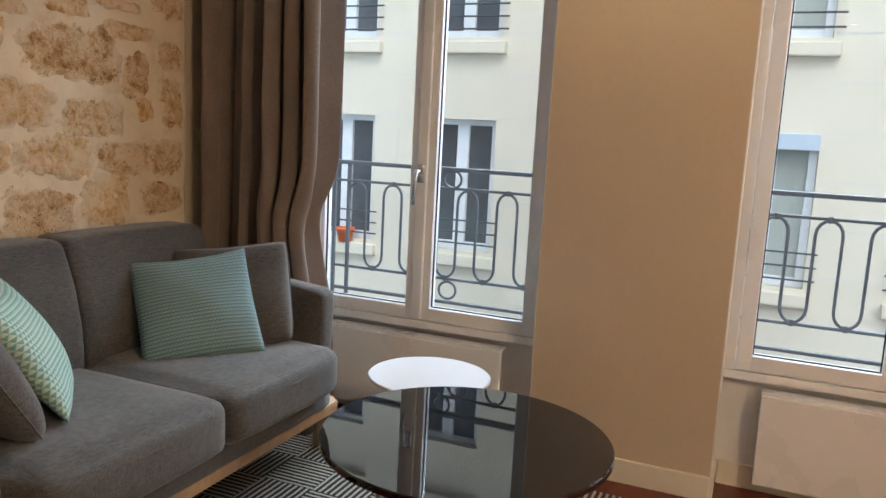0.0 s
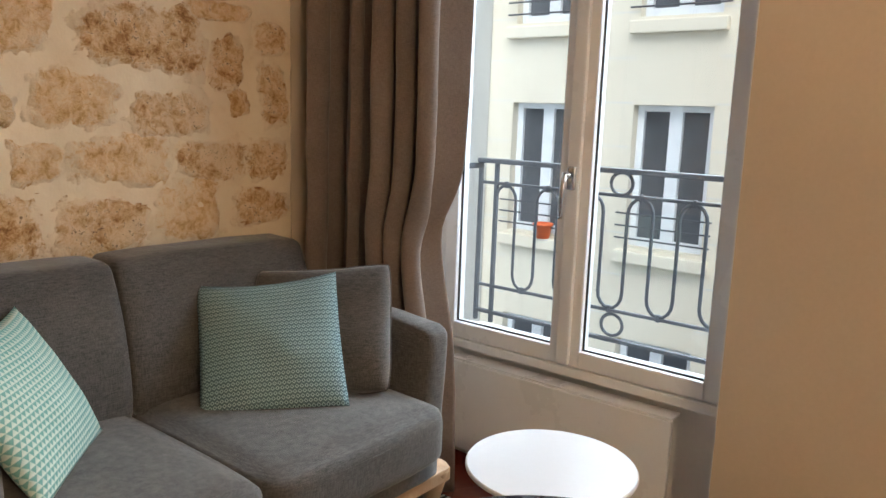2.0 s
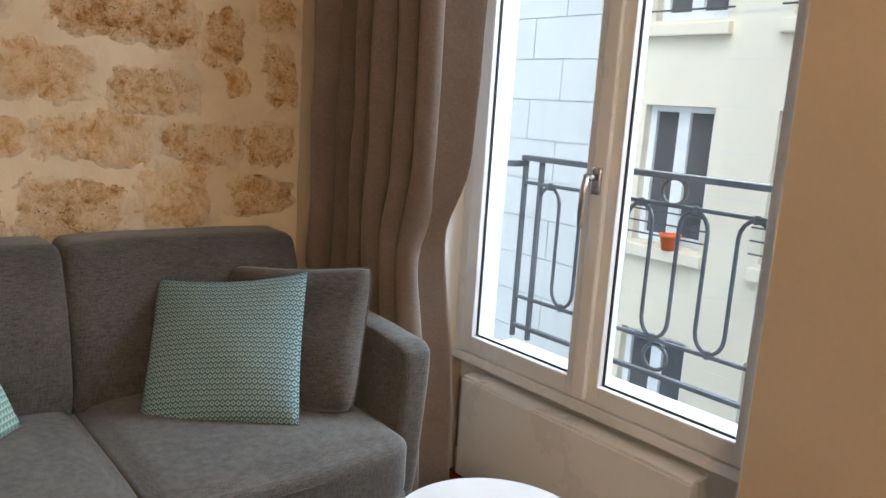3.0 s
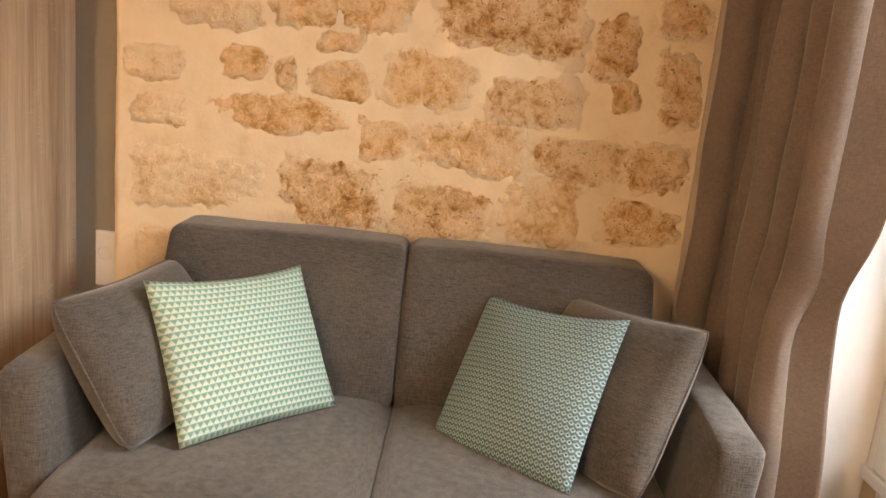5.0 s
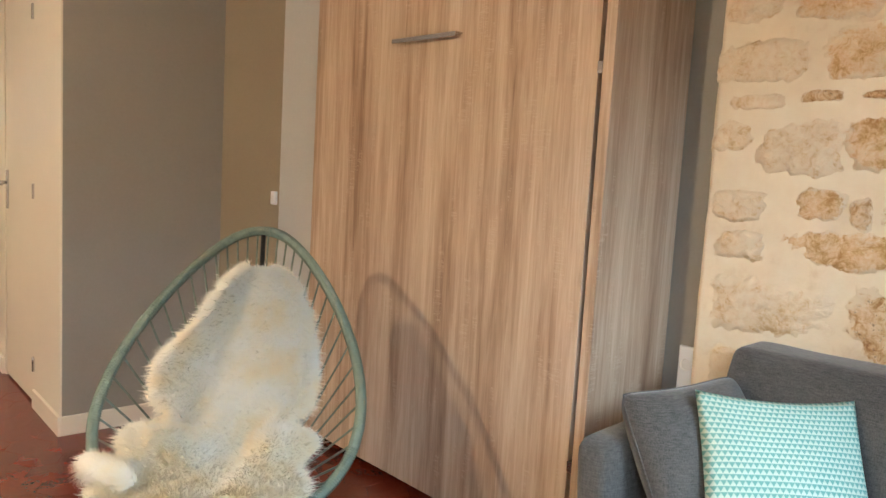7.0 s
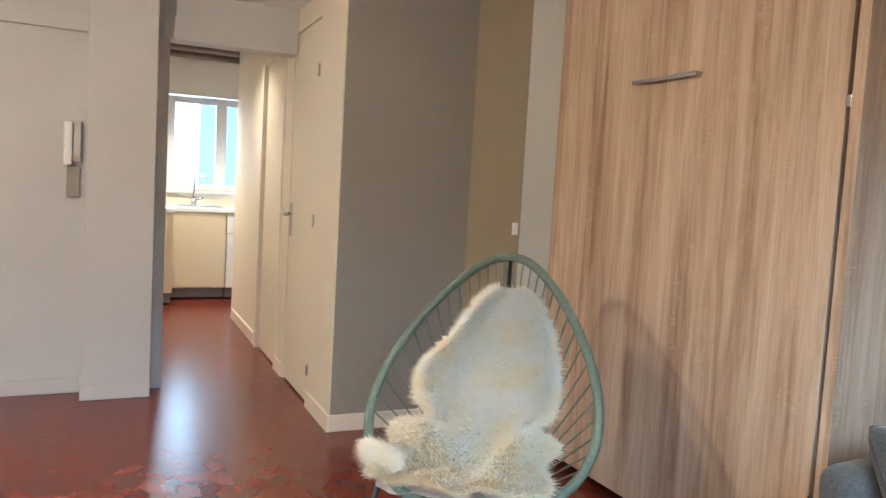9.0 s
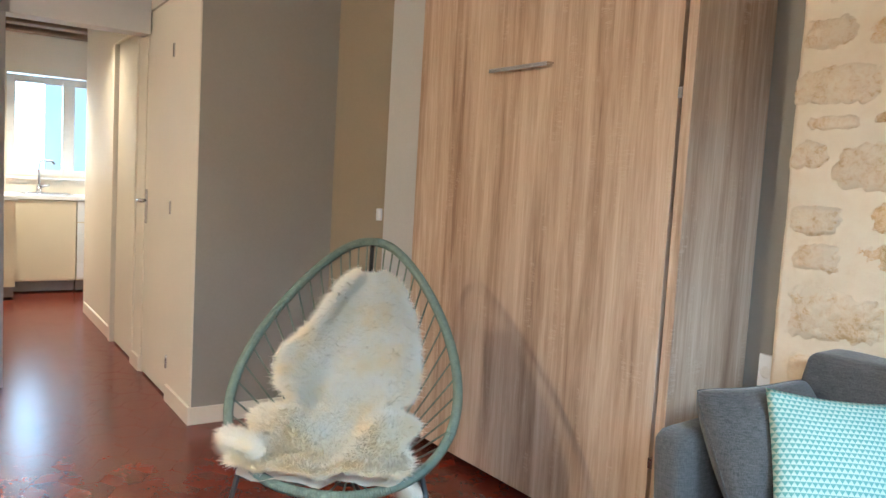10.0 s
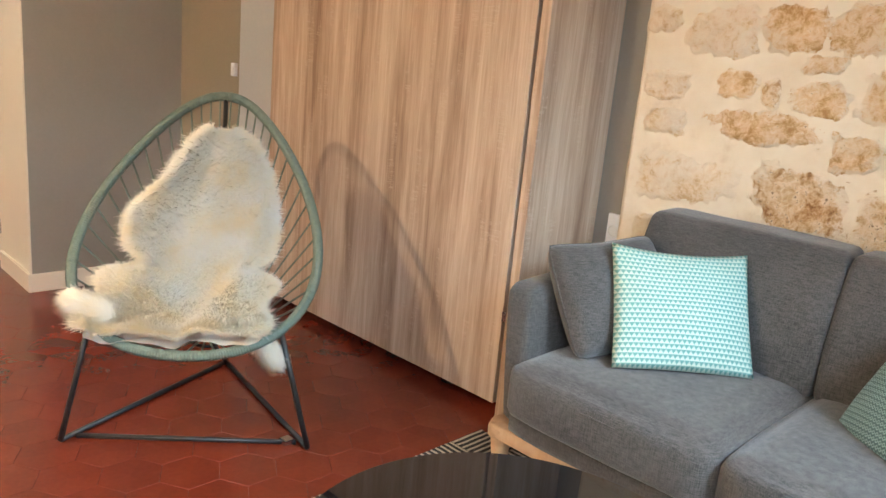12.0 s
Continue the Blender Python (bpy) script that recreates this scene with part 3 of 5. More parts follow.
# ---- windows, radiators, guard rails ----
def window(y, name, label):
    """A two-leaf casement in its opening, centred at y."""
    w = thing(name, (3.94, y, 0.4), label, "window", "living room windows", "structure")
    X0, X1, Z0, Z1 = 3.885, 3.955, 0.4, 2.08
    H = HALF - 0.002
    bm = box(X0, X1, y - H, y - H + 0.035, Z0, Z1, 0.004)
    box(X0, X1, y + H - 0.035, y + H, Z0, Z1, 0.004, bm=bm)
    box(X0 - 0.012, X1, y - H, y + H, Z0, Z0 + 0.03, 0.004, bm=bm)
    box(X0, X1, y - H, y + H, Z1 - 0.05, Z1, 0.004, bm=bm)
    part("window_frame", bm, GLOSSW, w)
    for s in (1, -1):
        a, b = (y + 0.004, y + H - 0.037) if s > 0 else (y - H + 0.037, y - 0.004)
        xs0, xs1, z0, z1 = X0 - 0.006, X0 + 0.05, Z0 + 0.032, Z1 - 0.052
        bm = bmesh.new()
        box(xs0, xs1, a, a + 0.05, z0, z1, 0.006, bm=bm)
        box(xs0, xs1, b - 0.05, b, z0, z1, 0.006, bm=bm)
        box(xs0 + 0.001, xs1 - 0.001, a + 0.045, b - 0.045, z0, z0 + 0.055, 0.006, bm=bm)
        box(xs0 + 0.001, xs1 - 0.001, a + 0.045, b - 0.045, z1 - 0.055, z1, 0.006, bm=bm)
        leaf = part("casement", bm, GLOSSW, w)
        g = part("pane", box(X0 + 0.02, X0 + 0.026, a + 0.044, b - 0.044, z0 + 0.048, z1 - 0.048), GLASS, leaf)
        g.visible_shadow = False
        bm = bmesh.new()
        for c0, c1 in ((a + 0.05, a + 0.054), (b - 0.054, b - 0.05)):
            box(X0 + 0.012, X0 + 0.019, c0, c1, z0 + 0.055, z1 - 0.055, bm=bm)
        for c0, c1 in ((z0 + 0.055, z0 + 0.059), (z1 - 0.059, z1 - 0.055)):
            box(X0 + 0.012, X0 + 0.019, a + 0.055, b - 0.055, c0, c1, bm=bm)
        part("glazing_gasket", bm, DARK, leaf, "black rubber glazing seal")
    part("meeting_stile", box(X0 - 0.022, X0 - 0.004, y - 0.022, y + 0.022, Z0 + 0.04, Z1 - 0.06, 0.006), GLOSSW, w)
    hx = X0 - 0.022
    bm = box(hx - 0.012, hx, y - 0.014, y + 0.014, 0.985, 1.055, 0.005)
    tube([(hx - 0.01, y, 1.03), (hx - 0.045, y, 1.03)], 0.009, bm=bm)
    tube([(hx - 0.045, y, 1.036), (hx - 0.05, y + 0.004, 0.99), (hx - 0.046, y + 0.01, 0.94), (hx - 0.04, y + 0.012, 0.9)], 0.0085, bm=bm, taper=0.8)
    part("handle", bm, CHROME, w, "satin metal window handle", True)
    part("window_sill", box(X1, 4.15, y - H + 0.005, y + H - 0.005, 0.401, 0.42, 0.004), RENDERB, w, "pale stone outer sill")
    return w


window(WIN_Y, "window_1", "white two-leaf casement window with clear panes")
window(WIN_Y + WIN2_DY, "window_2", "white two-leaf casement window with clear panes")


def radiator(y, label):
    r = thing("radiator", (3.9, y, 0.05), label, "radiator", "panel radiators")
    part("front_panel", box(3.831, 3.849, y - 0.4, y + 0.4, 0.055, 0.368, 0.004), GLOSSW, r)
    part("back_casing", box(3.849, 3.89, y - 0.385, y + 0.385, 0.075, 0.35, 0.004), WHITE, r)
    part("top_grille", box(3.836, 3.9, y - 0.4, y + 0.4, 0.369, 0.376, 0.002), GLOSSW, r)
    for s in (-0.25, 0.25):
        part("wall_bracket", box(3.89, 3.926, y + s - 0.02, y + s + 0.02, 0.1, 0.3), CHROME, r)
    return r


radiator(-0.8, "flat white panel radiator fixed under the window")
radiator(-2.52, "flat white panel radiator fixed under the window")


def guard(y):
    """A wrought-iron guard across the outside of an opening: rails, a run of loops and two rings."""
    X = 4.22
    g = thing("balcony_guard", (X, y, 0.4), "dark wrought iron window guard with looped bars", "railing", "window guards")
    y0, y1 = y - 0.62, y + 0.62
    for nm, z, hw, hh in (("top_rail", 1.028, 0.02, 0.009), ("rail", 0.945, 0.006, 0.006), ("rail", 0.545, 0.006, 0.006), ("bottom_rail", 0.44, 0.01, 0.007)):
        part(nm, box(X - hw, X + hw, y0, y1, z - hh, z + hh, 0.003), IRON, g)
    for yy in (y0 + 0.006, y0 + 0.08, y1 - 0.08, y1 - 0.006):
        part("post", box(X - 0.007, X + 0.007, yy - 0.007, yy + 0.007, 0.4, 1.02), IRON, g)
    d, r = 0.0905, 0.04525
    pts, k = [], 0
    yy = y1 - 0.08
    while yy - d > y0 + 0.1:
        zc, sgn = (0.884, 1) if k % 2 == 0 else (0.607, -1)
        for j in range(9):
            q = math.pi * j / 8
            pts.append((X, yy - r + r * math.cos(q), zc + sgn * (r + 0.01) * math.sin(q)))
        yy -= d
        k += 1
    part("loops", tube(pts, 0.0062, 6), IRON, g, "", True)
    yy, k = y1 - 0.08, 0
    while yy - d > y0 + 0.1:
        z = 0.942 if k % 2 == 0 else 0.549
        part("collar", tube([(X, yy - r, z - 0.012), (X, yy - r, z + 0.012)], 0.009, 6), IRON, g)
        yy -= d
        k += 1
    for z in (0.985, 0.494):
        c = [(X, y + 0.026 + 0.04 * math.cos(q), z + 0.038 * math.sin(q)) for q in (2 * math.pi * j / 24 for j in range(24))]
        part("ring", tube(c, 0.0062, 6, True), IRON, g, "", True)
    for s in (y0, y1):
        part("wall_fixing", box(4.085, X, s - 0.012 if s > y else s, s if s > y else s + 0.012, 0.998, 1.018), IRON, g)
    return g


guard(WIN_Y - 0.015)
guard(WIN_Y + WIN2_DY - 0.085)
for a, b in ((3.0, WIN_Y + HALF), (WIN_Y - HALF, WIN_Y + WIN2_DY + HALF), (WIN_Y + WIN2_DY - HALF, -6.0)):
    hi = a if a > 2 else a - 0.03
    lo = b if b < -5 else b + 0.03
    structure("wall_outer", prism([(3.958, b), (4.09, lo), (4.09, hi), (3.958, a)], -9.0, 9.0), RENDERB, "white rendered outer wall with splayed window reveals", category="wall")
for dy in (0, WIN2_DY):
    structure("wall_outer_spandrel", box(3.96, 4.089, WIN_Y + dy - HALF, WIN_Y + dy + HALF, -3.0, 0.4), RENDERB, "white rendered outer wall under the window", category="wall")
    structure("wall_outer_lintel", box(3.96, 4.089, WIN_Y + dy - HALF, WIN_Y + dy + HALF, 2.08, 5.0), RENDERB, "white rendered outer wall over the window", category="wall")


# ---- street side ----
def facade():
    """The house across the street: rendered wall with joints, storeys of windows with sills and guards."""
    X = 11.5
    h = thing("apartment_building", (X, 0, -9.0), "cream rendered apartment building with white windows across the street", "building")
    cols, rows = [(-4.15, 0), (-2.085, 1), (0.0, 0), (2.08, 0), (4.03, 0), (-6.2, 0), (-8.3, 0)], (-6.4, -3.74, -0.51, 2.55, 5.5)
    W, Hh = 1.09, 1.92
    ys = sorted(c for c, _ in cols)
    edges = [-13.0] + [e for c in ys for e in (c - W / 2, c + W / 2)] + [5.02]
    for a, b in zip(edges[::2], edges[1::2]):
        part("wall_strip", box(X, X + 0.5, a, b, -9, 9), RENDERW, h)
    zs = [-9.0] + [e for z in rows for e in (z, z + Hh)] + [9.0]
    for c in ys:
        for a, b in zip(zs[::2], zs[1::2]):
            part("spandrel", box(X + 0.001, X + 0.5, c - W / 2, c + W / 2, a, b), RENDERW, h)
    for k in range(30):
        z = -8.6 + 0.59 * k
        for a, b in zip(edges[::2], edges[1::2]):
            part("render_joint", box(X - 0.004, X + 0.002, a + 0.01, b - 0.01, z, z + 0.012), RENDERB, h)
    for c, blind in cols:
        for z in rows:
            win = part("window", box(X + 0.2, X + 0.24, c - W / 2, c + W / 2, z, z + Hh), FARGLASS, h)
            bm = bmesh.new()
            for a, b in ((c - W / 2, c - W / 2 + 0.1), (c - 0.09, c + 0.09), (c + W / 2 - 0.1, c + W / 2)):
                box(X + 0.14, X + 0.21, a, b, z, z + Hh, 0.008, bm=bm)
            for a, b in ((z, z + 0.12), (z + Hh - 0.08, z + Hh)):
                box(X + 0.145, X + 0.205, c - W / 2 + 0.09, c + W / 2 - 0.09, a, b, 0.008, bm=bm)
            part("frame", bm, GLOSSW, win)
            part("sill", box(X - 0.12, X + 0.2, c - W / 2 - 0.1, c + W / 2 + 0.1, z - 0.22, z - 0.05, 0.02), RENDERW, win)
            if blind:
                part("shutter_box", box(X - 0.05, X + 0.2, c - W / 2, c + W / 2, z + Hh - 0.2, z + Hh, 0.01), PALEB, win, "pale blue roller shutter box")
                part("net_curtain", box(X + 0.19, X + 0.199, c - W / 2 + 0.1, c + W / 2 - 0.1, z + 0.1, z + Hh - 0.2), NET, win, "grey-green net curtain behind the glass")
            for j in range(3):
                part("guard_bar", tube([(X - 0.06, c - W / 2 - 0.12, z + 0.12 + 0.17 * j), (X - 0.06, c + W / 2 + 0.12, z + 0.12 + 0.17 * j)], 0.013, 6), IRON, win)
    part("roof", box(X - 0.3, X + 6, -13, 5.02, 9.0, 9.4), FARGLASS, h, "grey zinc roof edge")
    return h


facade()


def side_building():
    """The paler neighbour with rows of facing slabs."""
    X = 10.9
    h = thing("neighbouring_building", (X, 5.03, -9.0), "pale grey neighbouring house faced in large slabs", "building")
    part("wall", box(X + 0.03, X + 1.1, 5.03, 16.0, -9, 9.4), RENDERB, h)
    for k in range(30):
        z, off = -8.8 + 0.6 * k, 0.6 * (k % 2)
        for j in range(8):
            y0 = 5.04 + 1.25 * j - off
            a, b = max(y0, 5.04), min(y0 + 1.235, 15.9)
            if b > a + 0.05:
                part("facing_slab", box(X, X + 0.029, a, b, z, z + 0.585), RENDERB, h)
    for z in (-3.4, -0.4, 2.6):
        for yc in (8.6, 11.6):
            w = part("window", box(X - 0.006, X + 0.1, yc - 0.5, yc + 0.5, z, z + 1.9), FARGLASS, h)
            part("sill", box(X - 0.12, X, yc - 0.6, yc + 0.6, z - 0.15, z), RENDERB, w)
            part("frame", box(X - 0.02, X - 0.007, yc - 0.05, yc + 0.05, z, z + 1.9), GLOSSW, w)
    part("roof", box(X - 0.2, X + 4, 5.03, 16, 9.4, 9.7), FARGLASS, h, "grey zinc roof edge")


side_building()
structure("ground", box(-60, 80, -80, 80, -9.2, -9.0), ASPHALT, "grey asphalt street far below")
pot = thing("flower_pot", (11.42, 3.9, -0.56), "orange plastic plant pot on the window sill opposite", "pot")
part("pot_body", lathe([(0, -0.56), (0.1, -0.56), (0.14, -0.37), (0.155, -0.37), (0.155, -0.335), (0.125, -0.335), (0.12, -0.39), (0, -0.39)], 11.44, 3.9, 20), ORANGE, pot, "", True)
part("soil", lathe([(0, -0.385), (0.118, -0.388)], 11.44, 3.9, 20), ASPHALT, pot)


# ---- wall bed ----
def wall_bed():
    b = thing("wall_bed", (1.0, -0.1, 0), "folded-up wall bed with pale oak-grain fronts", "bed")
    L, R, F, T = 0.317, 1.85, -0.345, 2.215
    part("front_panel", box(L + 0.002, 1.799, F, F + 0.022, 0.045, T - 0.03, 0.0015), OAK, b)
    part("side_panel", box(1.813, R, F + 0.002, 0.06, 0, T, 0.0015), OAK, b, "greyed oak-grain side panel")
    part("side_panel", box(L + 0.004, L + 0.03, F + 0.03, 0.06, 0, T, 0.0015), OAK, b)
    part("top_panel", box(L + 0.03, 1.813, F + 0.03, 0.06, T - 0.03, T), OAK, b)
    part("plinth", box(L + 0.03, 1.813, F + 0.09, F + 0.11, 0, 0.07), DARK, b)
    # near-black sheet behind the front: the shade in its seams as colour
    part("shade_backing", box(L + 0.03, 1.813, F + 0.06, F + 0.07, 0.07, T - 0.03), DARK, b)
    bm = box(0.875, 1.222, F - 0.035, F - 0.027, 1.686, 1.702, 0.002)
    box(0.875, 1.222, F - 0.029, F + 0.001, 1.696, 1.702, 0.001, bm=bm)
    part("handle", bm, CHROME, b, "slim metal pull bar")
    for z in (1.535, 0.35):
        part("hinge", box(1.797, 1.815, F - 0.001, F + 0.02, z, z + 0.035, 0.001), CHROME, b)


wall_bed()


# ---- sofa ----
def soft_box(x0, x1, y0, y1, z0, z1, r, puff=0.0, seg=4, cuts=10):
    """An upholstered block: rounded edges and slightly bulging faces."""
    bm = bmesh.new()
    bmesh.ops.create_cube(bm, size=1)
    bmesh.ops.subdivide_edges(bm, edges=list(bm.edges), cuts=cuts, use_grid_fill=True)
    hx, hy, hz = (x1 - x0) / 2, (y1 - y0) / 2, (z1 - z0) / 2
    c = Vector(((x0 + x1) / 2, (y0 + y1) / 2, (z0 + z1) / 2))
    for v in bm.verts:
        p = Vector((v.co.x * 2, v.co.y * 2, v.co.z * 2))
        q = Vector((math.copysign(abs(p.x) ** 0.55, p.x) * hx, math.copysign(abs(p.y) ** 0.55, p.y) * hy, math.copysign(abs(p.z) ** 0.55, p.z) * hz))
        inner = Vector((max(-hx + r, min(hx - r, q.x)), max(-hy + r, min(hy - r, q.y)), max(-hz + r, min(hz - r, q.z))))
        d = q - inner
        if d.length > 1e-6:
            q = inner + d.normalized() * min(r, d.length) if d.length > r else q
        b = (1 - p.x ** 2) * (1 - p.y ** 2) + (1 - p.y ** 2) * (1 - p.z ** 2) + (1 - p.x ** 2) * (1 - p.z ** 2)
        n = Vector((p.x ** 3 / hx, p.y ** 3 / hy, p.z ** 3 / hz))
        q += n.normalized() * puff * b if n.length > 1e-6 else n * 0
        q += Vector((0, 0, 1)) * 0.004 * noise.noise((c + q) * 7)
        v.co = c + q
    return bm


def sofa():
    s = thing("sofa", (2.776, -0.4, 0), "grey woven two-seat sofa on a pale wooden frame", "sofa")
    XL, XR, MID = 2.072, 3.48, 2.772
    part("base", soft_box(2.165, 3.387, -0.735, -0.07, 0.205, 0.285, 0.025), SOFA, s, "", True)
    for a, b in ((2.182, MID - 0.003), (MID + 0.003, 3.352)):
        cu = part("seat_cushion", soft_box(a, b, -0.785, -0.13, 0.28, 0.44, 0.042, 0.014), SOFA, s, "", True)
        zz, yy = 0.4, -0.787
        part("seam", tube([(a + 0.03, yy + 0.005, zz), (a + 0.1, yy - 0.004, zz), ((a + b) / 2, yy - 0.011, zz), (b - 0.1, yy - 0.004, zz), (b - 0.03, yy + 0.005, zz)], 0.0022, 6), SOFA, cu, "stitched seam")
    for a, b in ((2.196, MID - 0.004), (MID + 0.004, 3.366)):
        bm = soft_box(a, b, -0.175, -0.02, 0.415, 0.808, 0.024, 0.006, 4, 18)
        for v in bm.verts:
            k = (v.co.z - 0.415) / 0.393
            v.co.y += (-0.085 * (1 - k)) - 0.025 * math.sin(math.pi * k)
        part("back_cushion", bm, SOFA, s, "", True)
    part("back_frame", soft_box(2.15, 3.4, -0.11, -0.012, 0.22, 0.64, 0.03), SOFA, s, "", True)
    for sg, x in ((-1, XL), (1, XR)):
        a, b = (x, x + 0.105) if sg < 0 else (x - 0.105, x)
        bm = soft_box(a, b, -0.68, -0.03, 0.205, 0.64, 0.036, 0.006)
        for v in bm.verts:
            k = (v.co.z - 0.205) / 0.435
            v.co.x += sg * 0.035 * (k - 0.7)
            v.co.z -= 0.03 * k * max(0, (-v.co.y - 0.1) / 0.6)
        part("armrest", bm, SOFA, s, "", True)
    part("front_rail", box(2.09, 3.46, -0.715, -0.675, 0.165, 0.206, 0.006), ASH, s, "pale wooden front rail")
    part("back_rail", box(2.09, 3.46, -0.1, -0.06, 0.165, 0.206, 0.006), ASH, s)
    for x in (2.09, 3.42):
        part("side_rail", box(x, x + 0.04, -0.675, -0.1, 0.166, 0.205, 0.005), ASH, s)
    for x, dx in ((2.12, -0.05), (3.43, 0.05)):
        for y, dy in ((-0.69, 0.075), (-0.1, 0.02)):
            part("leg", tube([(x, y, 0.205), (x + dx, y + dy, 0.0)], 0.034, 14, taper=0.55), ASH, s, "tapered pale wooden leg", True)


sofa()


def cushion(name, tl, tr, br, thick, mat, label, group, grow=0.004, full=0.5):
    """A stuffed square cushion from three of its corners, with welted edges and sunk sides."""
    tl, tr, br = Vector(tl), Vector(tr), Vector(br)
    U, V = (tr - tl), (tr - br)
    c = tl + U / 2 - V / 2
    hu, hv = U.length / 2 + grow, V.length / 2 + grow
    U, V = U.normalized(), V.normalized()
    V = (V - U * U.dot(V)).normalized()
    N = U.cross(V)
    bm = bmesh.new()
    uv = bm.loops.layers.uv.new("UVMap")
    n, side, co = 26, {}, {}
    for s in (1, -1):
        for i in range(n + 1):
            for j in range(n + 1):
                u, v = 2 * i / n - 1, 2 * j / n - 1
                edge = i in (0, n) or j in (0, n)
                if edge and s < 0:
                    side[s, i, j] = side[1, i, j]
                    continue
                h = thick * (max(0.0, (1 - u ** 2) * (1 - v ** 2))) ** full
                h *= 1 + 0.12 * noise.noise(c * 5 + Vector((u * 1.7, v * 1.7, s)))
                pu, pv = u * hu * (1 - 0.03 * (1 - v ** 2)), v * hv * (1 - 0.03 * (1 - u ** 2))
                pv -= 0.012 * (1 - u ** 2) * max(v, 0)
                if full < 0.5:
                    pu, pv = pu * (1 - 0.07 * (u * v) ** 4), pv * (1 - 0.07 * (u * v) ** 4)
                vert = bm.verts.new(c + U * pu + V * pv + N * s * h)
                side[s, i, j] = vert
                co[vert] = (u * hu, v * hv)
        for i in range(n):
            for j in range(n):
                q = [side[s, i, j], side[s, i + 1, j], side[s, i + 1, j + 1], side[s, i, j + 1]]
                f = bm.faces.new(q if s > 0 else q[::-1])
                for lo in f.loops:
                    lo[uv].uv = co[lo.vert]
    rim = [side[1, i, 0].co.copy() for i in range(n)] + [side[1, n, j].co.copy() for j in range(n)] + [side[1, i, n].co.copy() for i in range(n, 0, -1)] + [side[1, 0, j].co.copy() for j in range(n, 0, -1)]
    base = thing(name, (c.x, c.y, c.z - hv), label, "cushion", group)
    part("cover", bm, mat, base, "", True)
    if full < 0.5:
        part("edge_seam", tube(rim, 0.002, 6, True), mat, base, "", True)
    return base


G = "sofa cushions"
cushion("cushion", (2.274, -0.492, 0.75), (2.524, -0.21, 0.743), (2.645, -0.328, 0.456), 0.055, GREEN, "mint and white ribbed cushion leaning on the sofa", G)
cushion("cushion", (2.983, -0.212, 0.719), (3.256, -0.45, 0.757), (3.14, -0.615, 0.453), 0.055, BLUE, "teal patterned cushion leaning on the sofa back", G)
cushion("cushion", (2.153, -0.581, 0.724), (2.235, -0.22, 0.735), (2.38, -0.3, 0.472), 0.078, SOFA, "plain grey sofa cushion against the armrest", G, 0.012, 0.36)
cushion("cushion", (3.19, -0.215, 0.735), (3.405, -0.535, 0.775), (3.262, -0.625, 0.462), 0.06, SOFA, "plain grey sofa cushion against the armrest", G, 0.01, 0.38)


# ---- tables and rug ----
def round_table(name, cx, cy, top, r, thick, mat, leg_mat, label, legs=3):
    t = thing(name, (cx, cy, 0), label, "table", "coffee tables")
    part("tabletop", lathe([(0, top - thick), (r - 0.004, top - thick), (r, top - thick + 0.003), (r, top - 0.003), (r - 0.003, top), (0, top)], cx, cy, 96), mat, t)
    part("under_frame", tube([(cx + (r * 0.6) * math.cos(q), cy + (r * 0.6) * math.sin(q), top - thick - 0.006) for q in (2 * math.pi * j / 40 for j in range(40))], 0.006, 8, True), leg_mat, t, "", True)
    for k in range(legs):
        q = 2 * math.pi * k / legs + 0.5
        a, b = (r * 0.6, r * 0.85)
        part("leg", tube([(cx + a * math.cos(q - 0.16), cy + a * math.sin(q - 0.16), top - thick - 0.006), (cx + b * math.cos(q), cy + b * math.sin(q), 0.016), (cx + a * math.cos(q + 0.16), cy + a * math.sin(q + 0.16), top - thick - 0.006)], 0.006, 8), leg_mat, t, "thin rod leg", True)
    return t


round_table("coffee_table", 2.775, -1.465, 0.475, 0.346, 0.018, BLACKG, COPPER, "round coffee table with glossy black top on thin rod legs")
round_table("side_table", 3.242, -1.163, 0.44, 0.19, 0.012, LAMIN, GLOSSW, "small round white side table on thin legs")
bm = box(1.865, 3.61, -2.1, -0.47, 0.0015, 0.011, 0.003)
tagged(part("rug", bm, RUG, None, "black rug woven with squares of cream stripes"), category="rug")


